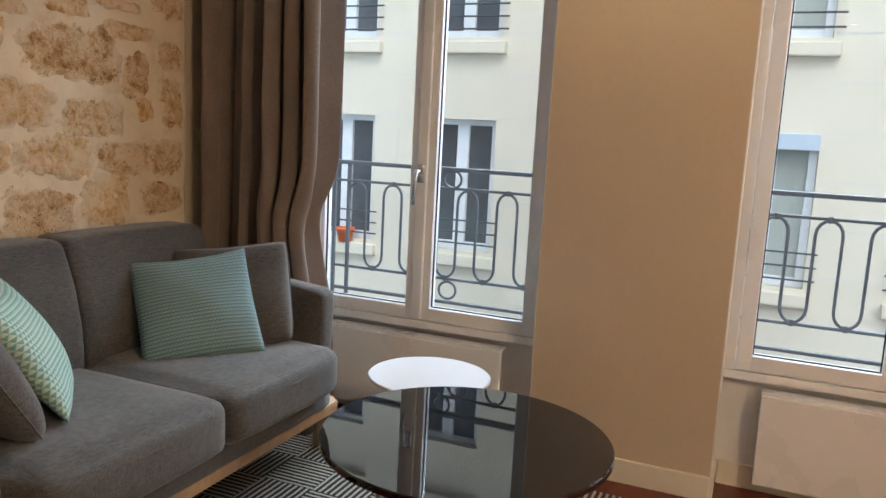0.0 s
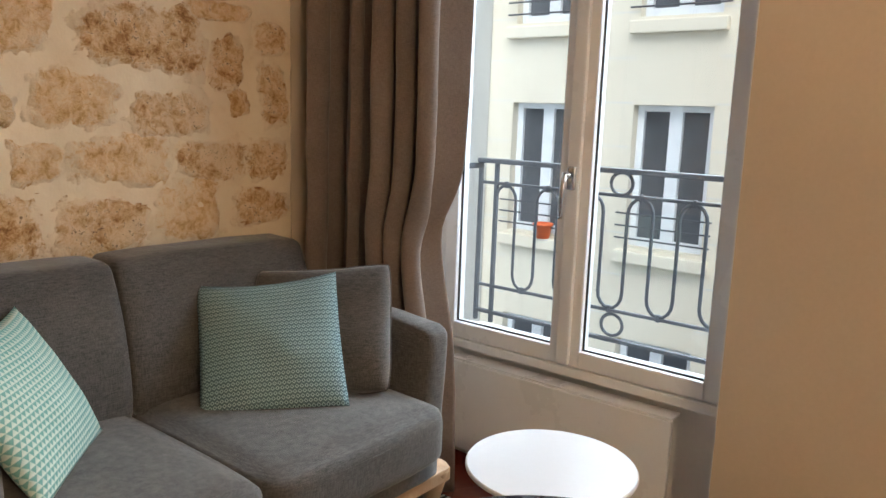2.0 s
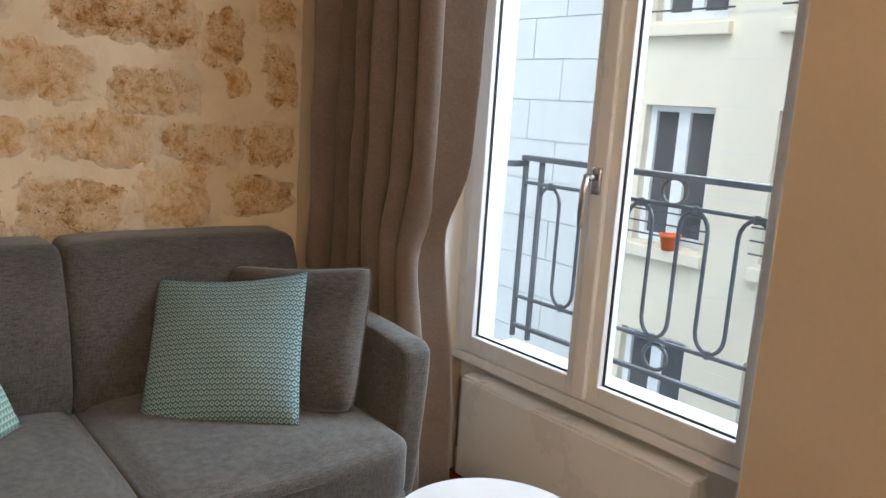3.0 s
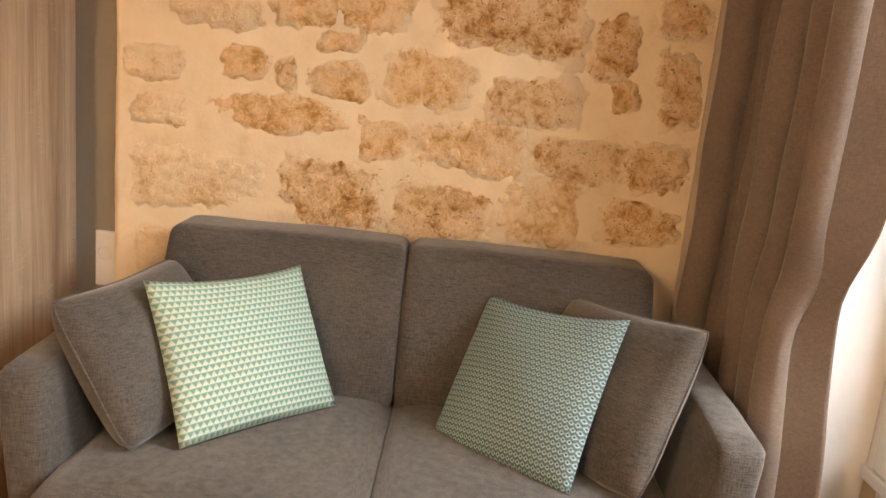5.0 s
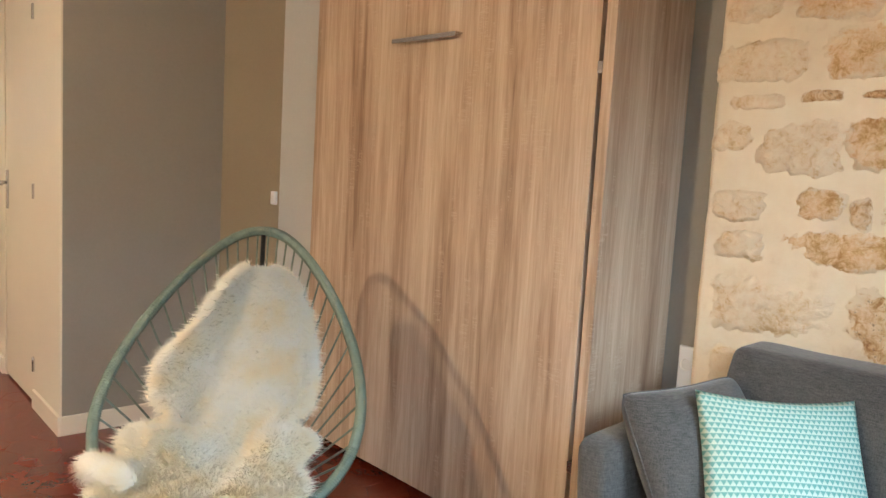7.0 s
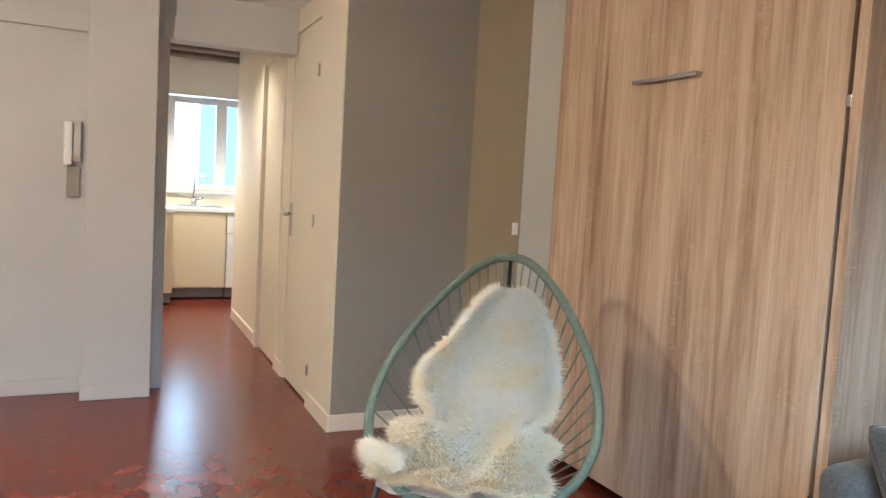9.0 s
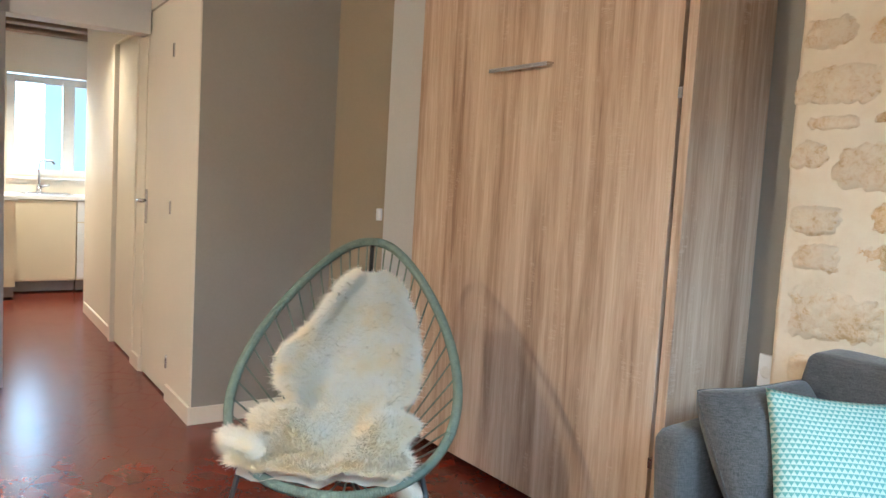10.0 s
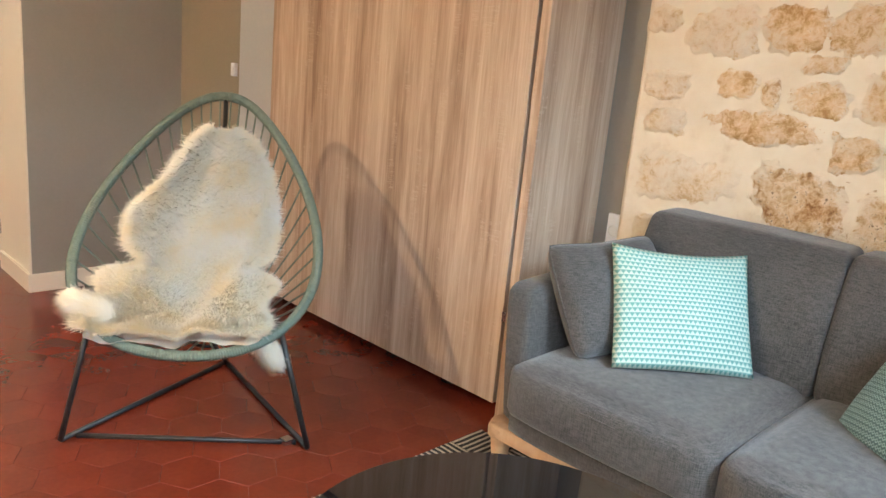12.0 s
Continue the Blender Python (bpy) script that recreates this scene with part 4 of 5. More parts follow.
# ---- curtain ----
def curtain():
    """Deep uneven folds; the free edge is drawn in at elbow height and spreads again towards the floor."""
    c = thing("curtain", (3.57, -0.26, 0.0), "gathered taupe curtain hanging beside the window", "curtain")
    bm = bmesh.new()
    A, B = Vector((3.545, -0.06)), Vector((3.6, -0.55))
    d = (B - A).normalized()
    nrm = Vector((d.y, -d.x))
    n, m = 220, 60
    grid = []
    for j in range(m + 1):
        k = j / m
        z = 0.012 + (CEIL - 0.06) * k
        drawn = 0.07 * math.exp(-((z - 0.83) / (0.13 if z > 0.83 else 0.24)) ** 2) - 0.02 * max(0.0, 1 - z / 0.6)
        row = []
        for i in range(n + 1):
            u = i / n
            ph = (u + 0.05 * math.sin(u * 8.0 + 0.6)) * 2 * math.pi * 4.9 + 0.4 * math.sin(k * 2.6 + u * 5) + 0.3
            amp = 0.088 * (0.85 + 0.5 * noise.noise(Vector((u * 4, k * 1.4, 0)))) * (0.75 + 0.25 * min(1.0, (1 - k) * 3))
            wave = math.sin(ph + 0.45 * math.sin(ph))
            crease = 0.012 * noise.noise(Vector((u * 9, z * 5.0, 3.1))) * (1 - 0.6 * k)
            snag = 0.035 * math.exp(-((z - 0.88) / 0.07) ** 2 - ((u - 0.88) / 0.06) ** 2)
            p = A + d * ((B - A).length * u + 0.03 * math.sin(2 * ph)) - d * (drawn * u ** 2.5) - nrm * (amp * wave + crease + snag)
            clear = 3.506 - 0.1 * max(0.0, min(1.0, (z - 0.62) / 0.12))
            row.append(bm.verts.new((min(max(p.x, clear + 0.1 * (p.x - clear)), PIER - 0.006), min(p.y, -0.01), z)))
        grid.append(row)
    for j in range(m):
        for i in range(n):
            bm.faces.new((grid[j][i], grid[j][i + 1], grid[j + 1][i + 1], grid[j + 1][i]))
    ob = part("drape", bm, CURT, c, "", True)
    so = ob.modifiers.new("cloth_thickness", "SOLIDIFY")
    so.thickness = 0.003
    part("heading_tape", box(3.54, 3.56, -0.5, -0.05, CEIL - 0.05, CEIL - 0.001), CURT, c)
    return c


curtain()
rod = thing("curtain_rail", (3.62, -0.85, CEIL - 0.06), "white curtain track along the ceiling", "curtain rail")
part("track", box(3.57, 3.6, -1.3, -0.02, CEIL - 0.03, CEIL - 0.001, 0.003), GLOSSW, rod)


# ---- string armchair with sheepskin ----
CH_L, CH_T = Vector((1.495, -1.345, 0.335)), Vector((0.91, -0.90, 1.0))
CH_A = Vector((CH_T.x - CH_L.x, CH_T.y - CH_L.y, 0)).normalized()
CH_P = Vector((-CH_A.y, CH_A.x, 0)) * -1
CH_UP = (CH_T - CH_L)


def hoop(q, grow=0.0):
    """A point of the pear-shaped rim: q in radians, 0 at the front lip."""
    t = 0.5 - 0.5 * math.cos(q)
    w = 0.372 * abs(math.sin(q)) ** 0.92 * (1.16 - 0.62 * t) * 1.05
    side = 1 if math.sin(q) >= 0 else -1
    return CH_L + CH_UP * t + CH_P * side * (w + grow)


CH_C = CH_L + CH_A * 0.42 + Vector((0, 0, -0.09))


def string_chair():
    c = thing("string_armchair", (1.22, -1.13, 0), "egg-shaped sage green string armchair on black steel legs", "chair")
    rim = [hoop(2 * math.pi * j / 72) for j in range(72)]
    part("rim", tube(rim, 0.0145, 10, True), CORD, c, "cord-wrapped green rim", True)
    bm = bmesh.new()
    n = 380
    for j in range(n):
        q = 2 * math.pi * j / n
        p, nx = hoop(q), hoop(q + 0.01)
        d = (nx - p).normalized()
        a = d.orthogonal().normalized()
        b = d.cross(a)
        tube([p + 0.0152 * (a * math.cos(r) + b * math.sin(r)) for r in (2 * math.pi * k / 7 for k in range(7))], 0.0022, 3, True, bm=bm)
    wrap = part("cord_wrap", bm, CORD, c)
    ring = [CH_C + CH_P * 0.06 * math.cos(r) + CH_A * 0.05 * math.sin(r) + Vector((0, 0, 0.03 * math.sin(r))) for r in (2 * math.pi * k / 24 for k in range(24))]
    part("inner_ring", tube(ring, 0.006, 6, True), BLACKM, c, "", True)
    for j in range(46):
        q = 2 * math.pi * (j + 0.5) / 46
        a = hoop(q)
        b = CH_C + CH_P * 0.06 * math.sin(q) + CH_A * -0.05 * math.cos(q)
        m = a.lerp(b, 0.5) + Vector((0, 0, -0.02)) + CH_A * 0.03 * (1 - math.cos(q)) / 2
        part("cord", tube([a, a.lerp(m, 0.5), m, m.lerp(b, 0.5), b], 0.0033, 5), CORD, c, "", True)
    FR, FL, RE = Vector((1.632, -1.005, 0.009)), Vector((1.183, -1.564, 0.009)), Vector((0.924, -0.884, 0.009))
    part("front_bar", tube([FL + (FR - FL) * 0.05 + CH_A * 0.03, FR + (FL - FR) * 0.05 + CH_A * 0.03], 0.0075, 8), BLACKM, c, "", True)
    part("floor_bar", tube([FL, RE], 0.008, 8), BLACKM, c, "", True)
    part("floor_bar", tube([FR, RE], 0.008, 8), BLACKM, c, "", True)
    part("front_leg", tube([FL, hoop(-0.62)], 0.0085, 8), BLACKM, c, "", True)
    part("front_leg", tube([FR, hoop(0.62)], 0.0085, 8), BLACKM, c, "", True)
    part("rear_leg", tube([RE, CH_C + Vector((0, 0, -0.01)), CH_C + CH_A * 0.28 + Vector((0, 0, 0.22)), CH_T], 0.008, 8), BLACKM, c, "", True)
    part("cross_bar", tube([hoop(-0.62) - Vector((0, 0, 0.02)), CH_C - Vector((0, 0, 0.012)), hoop(0.62) - Vector((0, 0, 0.02))], 0.008, 8), BLACKM, c, "", True)
    tag = FR + (FL - FR) * 0.09 + CH_A * 0.03
    part("clip", box(tag.x - 0.016, tag.x + 0.016, tag.y - 0.016, tag.y + 0.016, 0.004, 0.022, 0.003), CHROME, c, "small metal clip")
    return c


string_chair()


def sheepskin():
    """A long-haired pelt draped down the chair's back and over its seat: a soft hide and many curling locks."""
    rng = random.Random(5)
    s = thing("sheepskin", (1.22, -1.13, 0.3), "cream long-haired sheepskin draped over the string chair", "sheepskin")
    foot, knee, head = CH_L + Vector((0, 0, 0.015)) - CH_A * 0.0, CH_L + CH_A * 0.34 + Vector((0, 0, 0.0)), CH_L + CH_UP * 0.82 + Vector((0, 0, -0.02))

    def centre(t):
        a, b = foot.lerp(knee, t), knee.lerp(head, t)
        return a.lerp(b, t)

    def bell(x, c, w):
        return math.exp(-((x - c) / w) ** 2)

    def half(t, left):
        """Half width of the pelt: a broad back, a waist, two front lobes and the skirt over the seat."""
        if left:
            w = 0.165 + 0.05 * bell(t, 0.66, 0.16) - 0.05 * bell(t, 0.46, 0.05) + 0.06 * bell(t, 0.3, 0.1) + 0.075 * bell(t, 0.04, 0.12)
            end = 0.6
        else:
            w = 0.165 + 0.02 * bell(t, 0.62, 0.15) - 0.05 * bell(t, 0.44, 0.05) + 0.045 * bell(t, 0.3, 0.08) + 0.05 * bell(t, 0.06, 0.12)
            end = 0.7
        if t > end:
            w *= max(0.0, 1 - ((t - end) / (1.005 - end)) ** (1.7 if left else 2.4)) ** (0.75 if left else 0.5)
        return w + 0.004

    def surf(t, u):
        p = centre(t)
        d = (centre(min(t + 0.01, 1)) - centre(max(t - 0.01, 0))).normalized()
        n = CH_P.cross(d).normalized()
        if n.z < 0:
            n = -n
        w = half(t, u < 0) * (1 + 0.07 * noise.noise(Vector((t * 9, 1.3 if u > 0 else 7.1, 0))))
        lobes = 0.075 * bell(t, 0.29, 0.1) * (bell(u, -0.58, 0.38) + bell(u, 0.62, 0.34)) - 0.02 * bell(t, 0.45, 0.06) * u * u
        bump = 0.03 * noise.noise(p * 6 + Vector((u * 1.8, 0, 3))) + 0.016 * noise.noise(p * 17 + Vector((u * 4.0, 0, 8)))
        cup = 0.05 * u * u * (0.4 + math.sin(math.pi * t))
        return p + CH_P * (w * u - 0.02 + 0.03 * min(1.0, t * 2)) + n * (0.045 + cup + bump + lobes), n, d

    bm = bmesh.new()
    nt_, nu = 40, 22
    g = [[bm.verts.new(surf(i / nt_, 2 * j / nu - 1)[0]) for j in range(nu + 1)] for i in range(nt_ + 1)]
    gb = [[bm.verts.new(surf(i / nt_, 2 * j / nu - 1)[0] - surf(i / nt_, 0)[1] * 0.03) for j in range(nu + 1)] for i in range(nt_ + 1)]
    for i in range(nt_):
        for j in range(nu):
            bm.faces.new((g[i][j], g[i][j + 1], g[i + 1][j + 1], g[i + 1][j]))
            bm.faces.new((gb[i][j], gb[i + 1][j], gb[i + 1][j + 1], gb[i][j + 1]))
    part("hide", bm, FUR, s, "", True)
    verts, faces, shade = [], [], []
    for k in range(210000):
        t, u = rng.random(), rng.uniform(-1, 1)
        if k % 6 == 0:
            u = math.copysign(1 - abs(rng.gauss(0, 0.05)), u)
        p, n, d = surf(t, max(-1, min(1, u)))
        L = rng.uniform(0.022, 0.044) * (1.25 if abs(u) > 0.85 else 1.0)
        out = (n * rng.uniform(0.45, 1.0) - d * rng.uniform(-0.5, 0.7) + CH_P * (u ** 3 * 0.9 + rng.gauss(0, 0.25)) + Vector((rng.gauss(0, 0.2), rng.gauss(0, 0.2), rng.gauss(0, 0.2))))
        if t > 0.93:
            out += d * rng.uniform(0.5, 1.3)
        if t < 0.05:
            out -= d * rng.uniform(0.3, 1.0)
        out.normalize()
        bend = Vector((rng.gauss(0, 0.4), rng.gauss(0, 0.4), -0.35)) * L * 0.5
        soft = (n + CH_P * u * 0.4 + out * 0.4 + Vector((rng.gauss(0, 0.16), rng.gauss(0, 0.16), rng.gauss(0, 0.16)))).normalized()
        sd = out.cross(soft).normalized() * rng.uniform(0.0009, 0.0018)
        sd.rotate(Matrix.Rotation(rng.gauss(0, 0.35), 3, out))
        a, m_, tip = p - out * 0.006, p + out * L * 0.55 + bend * 0.25, p + out * L + bend
        o = len(verts)
        verts += [a - sd, a + sd, m_ + sd * 0.8, m_ - sd * 0.8, tip]
        shade += [soft] * 5
        faces += [(o, o + 1, o + 2, o + 3), (o + 3, o + 2, o + 4)]
    for a, b, rad in ((surf(0.12, 0.9)[0], hoop(0.72) + Vector((-0.02, -0.03, -0.12)), 0.022), (surf(0.1, -0.85)[0], hoop(-0.8) + Vector((0.03, -0.02, 0.02)), 0.036)):
        for k in range(7000):
            t = rng.random()
            n = Vector((rng.gauss(0, 1), rng.gauss(0, 1), rng.gauss(0, 1))).normalized()
            p = a.lerp(b, t) + n * rad * (1 - 0.35 * t)
            out = (n + (b - a).normalized() * 0.7).normalized()
            L = rng.uniform(0.02, 0.04)
            sd = out.cross(n).normalized() * 0.0009
            o = len(verts)
            verts += [p - sd - out * 0.02, p + sd - out * 0.02, p + sd + out * L * 0.5, p - sd + out * L * 0.5, p + out * L - Vector((0, 0, 0.008))]
            faces += [(o, o + 1, o + 2, o + 3), (o + 3, o + 2, o + 4)]
            shade += [n] * 5
        part("flap", tube([a, a.lerp(b, 0.5), b], rad * 0.9, 10, taper=0.6), FUR, s, "", True)
    me = bpy.data.meshes.new("wool")
    me.from_pydata([tuple(v) for v in verts], [], faces)
    me.polygons.foreach_set("use_smooth", [True] * len(me.polygons))
    me.normals_split_custom_set_from_vertices([tuple(v) for v in shade])
    me.materials.append(FUR)
    ob = new("wool", me)
    ob.parent, ob.matrix_parent_inverse = s, Matrix.Translation(s.location).inverted()
    tagged(ob, "long cream wool", kind="stuff")


sheepskin()


# ---- hall doors, intercom, switches ----
def hall_door(name, x0, x1, top, label, handle_x):
    dth = 0.04
    d = thing(name, ((x0 + x1) / 2, hall_y((x0 + x1) / 2), 0.0), label, "door", "hall doors", "structure")
    g = 0.006

    def slab(a, b, z0, z1, back, front):
        return prism([(a, hall_y(a) - front), (b, hall_y(b) - front), (b, hall_y(b) + back), (a, hall_y(a) + back)], z0, z1)

    part("leaf", slab(x0 + g, x1 - g, 0.012, top - g, dth, -0.006), PAINT, d)
    # dark sheet behind the leaf, painting the shade seen in the door gaps
    part("gap_shade", slab(x0, x1, 0, top, 0.08, -0.06), DARK, d)
    if handle_x is not None:
        y = hall_y(handle_x) - 0.0
        part("handle_plate", box(handle_x - 0.016, handle_x + 0.016, y - 0.004, y + 0.008, 0.9, 1.1, 0.003), CHROME, d)
        bm = tube([(handle_x, y, 1.035), (handle_x, y - 0.05, 1.035)], 0.009)
        tube([(handle_x - 0.004, y - 0.05, 1.035), (handle_x + 0.05, y - 0.052, 1.035), (handle_x + 0.11, y - 0.046, 1.033)], 0.009, bm=bm)
        part("lever", bm, CHROME, d, "satin metal lever handle", True)
        for z in (1.8, 0.99, 0.17):
            part("hinge", box(x1 - 0.012, x1 + 0.006, hall_y(x1) - 0.008, hall_y(x1) + 0.004, z, z + 0.07, 0.002), CHROME, d)
    return d


hall_door("door_1", D1[0], D1[1], 2.12, "cream flush cupboard door with metal lever, closed", D1[0] + 0.05)
hall_door("door_2", D2[0] + 0.025, D2[1], 2.05, "cream painted inner door in its frame", None)
hall_piece("trim_door_frame", D2[0] - 0.06, D2[0], 0, 2.09, PAINT, "cream painted door frame post", 0.02, 0.0, "trim")
hall_piece("trim_door_frame", D2[1] - 0.02, D2[1] + 0.05, SK, 2.09, PAINT, "cream painted door frame post", 0.012, 0.0, "trim")
hall_piece("trim_door_frame", D2[0], D2[1], 2.045, 2.09, PAINT, "cream painted door frame head", 0.02, 0.0, "trim")

ic = thing("intercom", (WX, -2.385, 1.3), "grey-white wall intercom handset on the pale wall", "intercom")
part("body", box(WX, WX + 0.03, -2.43, -2.34, 1.27, 1.49, 0.006), GREYW, ic)
part("handset", box(WX + 0.03, WX + 0.06, -2.425, -2.385, 1.25, 1.485, 0.012), GLOSSW, ic)
part("cradle", box(WX + 0.03, WX + 0.045, -2.38, -2.345, 1.29, 1.47, 0.004), GREYW, ic)
part("lower_box", box(WX, WX + 0.02, -2.41, -2.345, 1.08, 1.25, 0.004), TAUPE, ic, "small grey box below")

sw = thing("light_switch", (0.075, -0.39, 1.06), "small white switch on the taupe pillar edge", "switch")
part("plate", box(0.058, 0.092, -0.402, -0.385, 1.03, 1.09, 0.003), GLOSSW, sw)
part("rocker", box(0.065, 0.086, -0.406, -0.402, 1.045, 1.075, 0.002), WHITE, sw)
sk = thing("wall_socket", (1.94, 0.06, 0.64), "white wall socket beside the exposed stone", "socket")
part("plate", box(1.905, 1.972, 0.053, 0.065, 0.565, 0.72, 0.004), GLOSSW, sk)
part("socket_well", lathe([(0, 0), (0.018, 0), (0.02, 0.004)], 0, 0, 20), WHITE, sk).matrix_basis = Matrix.Translation((1.935, 0.0525, 0.66)) @ Matrix.Rotation(radians(90), 4, "X")
sw2 = thing("light_switch", (3.57, -0.004, 1.11), "cream switch plate on the plain wall strip", "switch")
part("plate", box(3.535, 3.565, -0.008, 0.0, 1.09, 1.15, 0.003), BEIGE, sw2)
part("rocker", box(3.541, 3.559, -0.011, -0.008, 1.1, 1.14, 0.001), BEIGE, sw2)
for px, py, pw in SPOTS:
    if px < -1.5:
        continue
    dl = thing("downlight", (px, py, CEIL), "small recessed ceiling downlight, lit", "ceiling light", "downlights")
    part("trim_ring", lathe([(0.03, CEIL - 0.004), (0.042, CEIL - 0.006), (0.046, CEIL), (0.03, CEIL)], px, py, 24), CHROME, dl, "", True)
    part("lamp_face", lathe([(0, CEIL - 0.002), (0.029, CEIL - 0.003)], px, py, 24), LAMPG, dl)


gl = thing("globe_ceiling_light", (1.45, -3.5, 1.95), "round opal ceiling light, lit", "ceiling light")
part("canopy", lathe([(0, CEIL), (0.06, CEIL), (0.05, CEIL - 0.03), (0.012, CEIL - 0.04), (0.012, CEIL - 0.1), (0, CEIL - 0.1)], 1.45, -3.5, 24), CHROME, gl, "", True)
part("cage_ring", tube([(1.45 + 0.1 * math.cos(q), -3.5 + 0.1 * math.sin(q), CEIL - 0.1) for q in (2 * math.pi * j / 32 for j in range(32))], 0.004, 6, True), CHROME, gl, "", True)


# ---- kitchen ----
kitchen_from = len(scene.objects)


def base_unit(x0, x1, y0, y1, axis, label, drawers=0):
    u = thing("kitchen_cabinet", ((x0 + x1) / 2, (y0 + y1) / 2, 0), label, "cabinet", "kitchen base units")
    part("body", box(x0, x1, y0, y1, 0.1, 0.86), KITCH, u)
    part("plinth", box(x0 + 0.02, x1 - 0.06, y0 + 0.005, y1 - 0.005, 0, 0.1), PLINTH, u, "grey plinth board")
    if axis == "x":
        if drawers:
            for a, b in ((0.66, 0.855), (0.11, 0.65)):
                dr = part("drawer_front", box(x1, x1 + 0.018, y0 + 0.003, y1 - 0.003, a, b, 0.002), GLOSSW, u)
                part("handle", tube([(x1 + 0.03, y0 + 0.08, b - 0.04), (x1 + 0.03, y1 - 0.08, b - 0.04)], 0.005), CHROME, dr)
        else:
            part("door", box(x1, x1 + 0.018, y0 + 0.003, y1 - 0.003, 0.11, 0.855, 0.002), KITCH, u)
    return u


base_unit(-4.83, -4.25, -1.37, -0.80, "x", "cream kitchen base cabinet under the sink")
base_unit(-4.83, -4.25, -0.795, -0.2, "x", "white kitchen drawer unit", 1)
base_unit(-4.21, -3.93, -2.4, -1.335, "y", "cream kitchen cabinet end beside the hall")
tagged(part("worktop", box(-4.85, -4.22, -2.6, 0.1, 0.862, 0.9, 0.004), GLOSSW, None, "white kitchen worktop under the window"), category="worktop")
tagged(part("worktop", box(-4.218, -3.9, -2.6, -1.32, 0.862, 0.9, 0.004), GLOSSW, None, "white kitchen worktop beside the hall"), category="worktop")
sink = thing("kitchen_sink", (-4.5, -1.05, 0.9), "shallow white inset kitchen sink", "sink")
bm = box(-4.7, -4.32, -1.25, -1.235, 0.9, 0.912, 0.003)
box(-4.7, -4.32, -0.815, -0.8, 0.9, 0.912, 0.003, bm=bm)
box(-4.7, -4.685, -1.235, -0.815, 0.9, 0.912, 0.003, bm=bm)
box(-4.335, -4.32, -1.235, -0.815, 0.9, 0.912, 0.003, bm=bm)
part("rim", bm, CHROME, sink)
part("basin", box(-4.685, -4.335, -1.235, -0.815, 0.9, 0.903), CHROME, sink)
tap = thing("kitchen_tap", (-4.76, -1.04, 0.9), "tall chrome kitchen mixer tap", "tap")
part("spout", tube([(-4.74, -1.06, 0.9), (-4.74, -1.06, 1.16), (-4.735, -1.055, 1.205), (-4.71, -1.03, 1.225), (-4.62, -0.96, 1.215), (-4.6, -0.945, 1.19)], 0.011, 10), CHROME, tap, "", True)
part("body", tube([(-4.74, -1.06, 0.9), (-4.74, -1.06, 0.98)], 0.024, 14), CHROME, tap, "", True)
part("lever", tube([(-4.73, -1.05, 0.965), (-4.69, -0.97, 0.985)], 0.009, 8), CHROME, tap, "", True)
kw = thing("window_3", (-4.88, -0.79, 1.02), "white kitchen casement window with bright frosted panes", "window", "", "structure")
bm = bmesh.new()
for a, b in ((-1.33, -1.255), (-0.841, -0.732), (-0.32, -0.25)):
    box(-4.92, -4.86, a, b, 1.06, 2.04, 0.006, bm=bm)
for a, b in ((1.06, 1.13), (1.97, 2.04)):
    box(-4.915, -4.865, -1.26, -0.31, a, b, 0.005, bm=bm)
part("window_frame", bm, GLOSSW, kw)
for a, b in ((-1.257, -0.839), (-0.734, -0.318)):
    g = part("pane", box(-4.9, -4.894, a, b, 1.128, 1.972), GLASS, kw)
    g.visible_shadow = False
part("window_sill", box(-4.86, -4.8, -1.34, -0.24, 1.035, 1.058, 0.004), GLOSSW, kw)
structure("backdrop_courtyard", box(-7.6, -7.5, -0.66, 4.0, -3, 6), COURT, "pale courtyard wall backdrop, its daylight put in as glow", category="backdrop")
structure("backdrop_sky", box(-16.1, -16, -14, 8, -9, 14), SKYW, "bright overcast sky seen through the kitchen window", category="backdrop")
cm = thing("coffee_machine", (-4.45, -1.58, 0.9), "red coffee machine on the kitchen worktop", "coffee machine")
part("body", box(-4.55, -4.35, -1.66, -1.48, 0.9, 1.08, 0.02), RED, cm)
part("head", box(-4.55, -4.28, -1.65, -1.49, 1.085, 1.17, 0.015), BLACKM, cm, "black brewing head")
part("drip_tray", box(-4.35, -4.24, -1.64, -1.5, 0.9, 0.925, 0.004), BLACKM, cm)
mg = thing("wall_decoration", (-4.82, -1.55, 1.9), "round red object hung on the kitchen wall", "wall decoration")
part("disc", lathe([(0, 0), (0.1, 0), (0.11, 0.015), (0.09, 0.03), (0, 0.03)], 0, 0, 28), RED, mg, "", True).matrix_basis = Matrix.Translation((-4.849, -1.55, 1.93)) @ Matrix.Rotation(radians(90), 4, "Y")

for ob in list(scene.objects)[kitchen_from:]:
    if ob.parent is None:
        ob.location += Vector((KIT.x, KIT.y, 0.015))


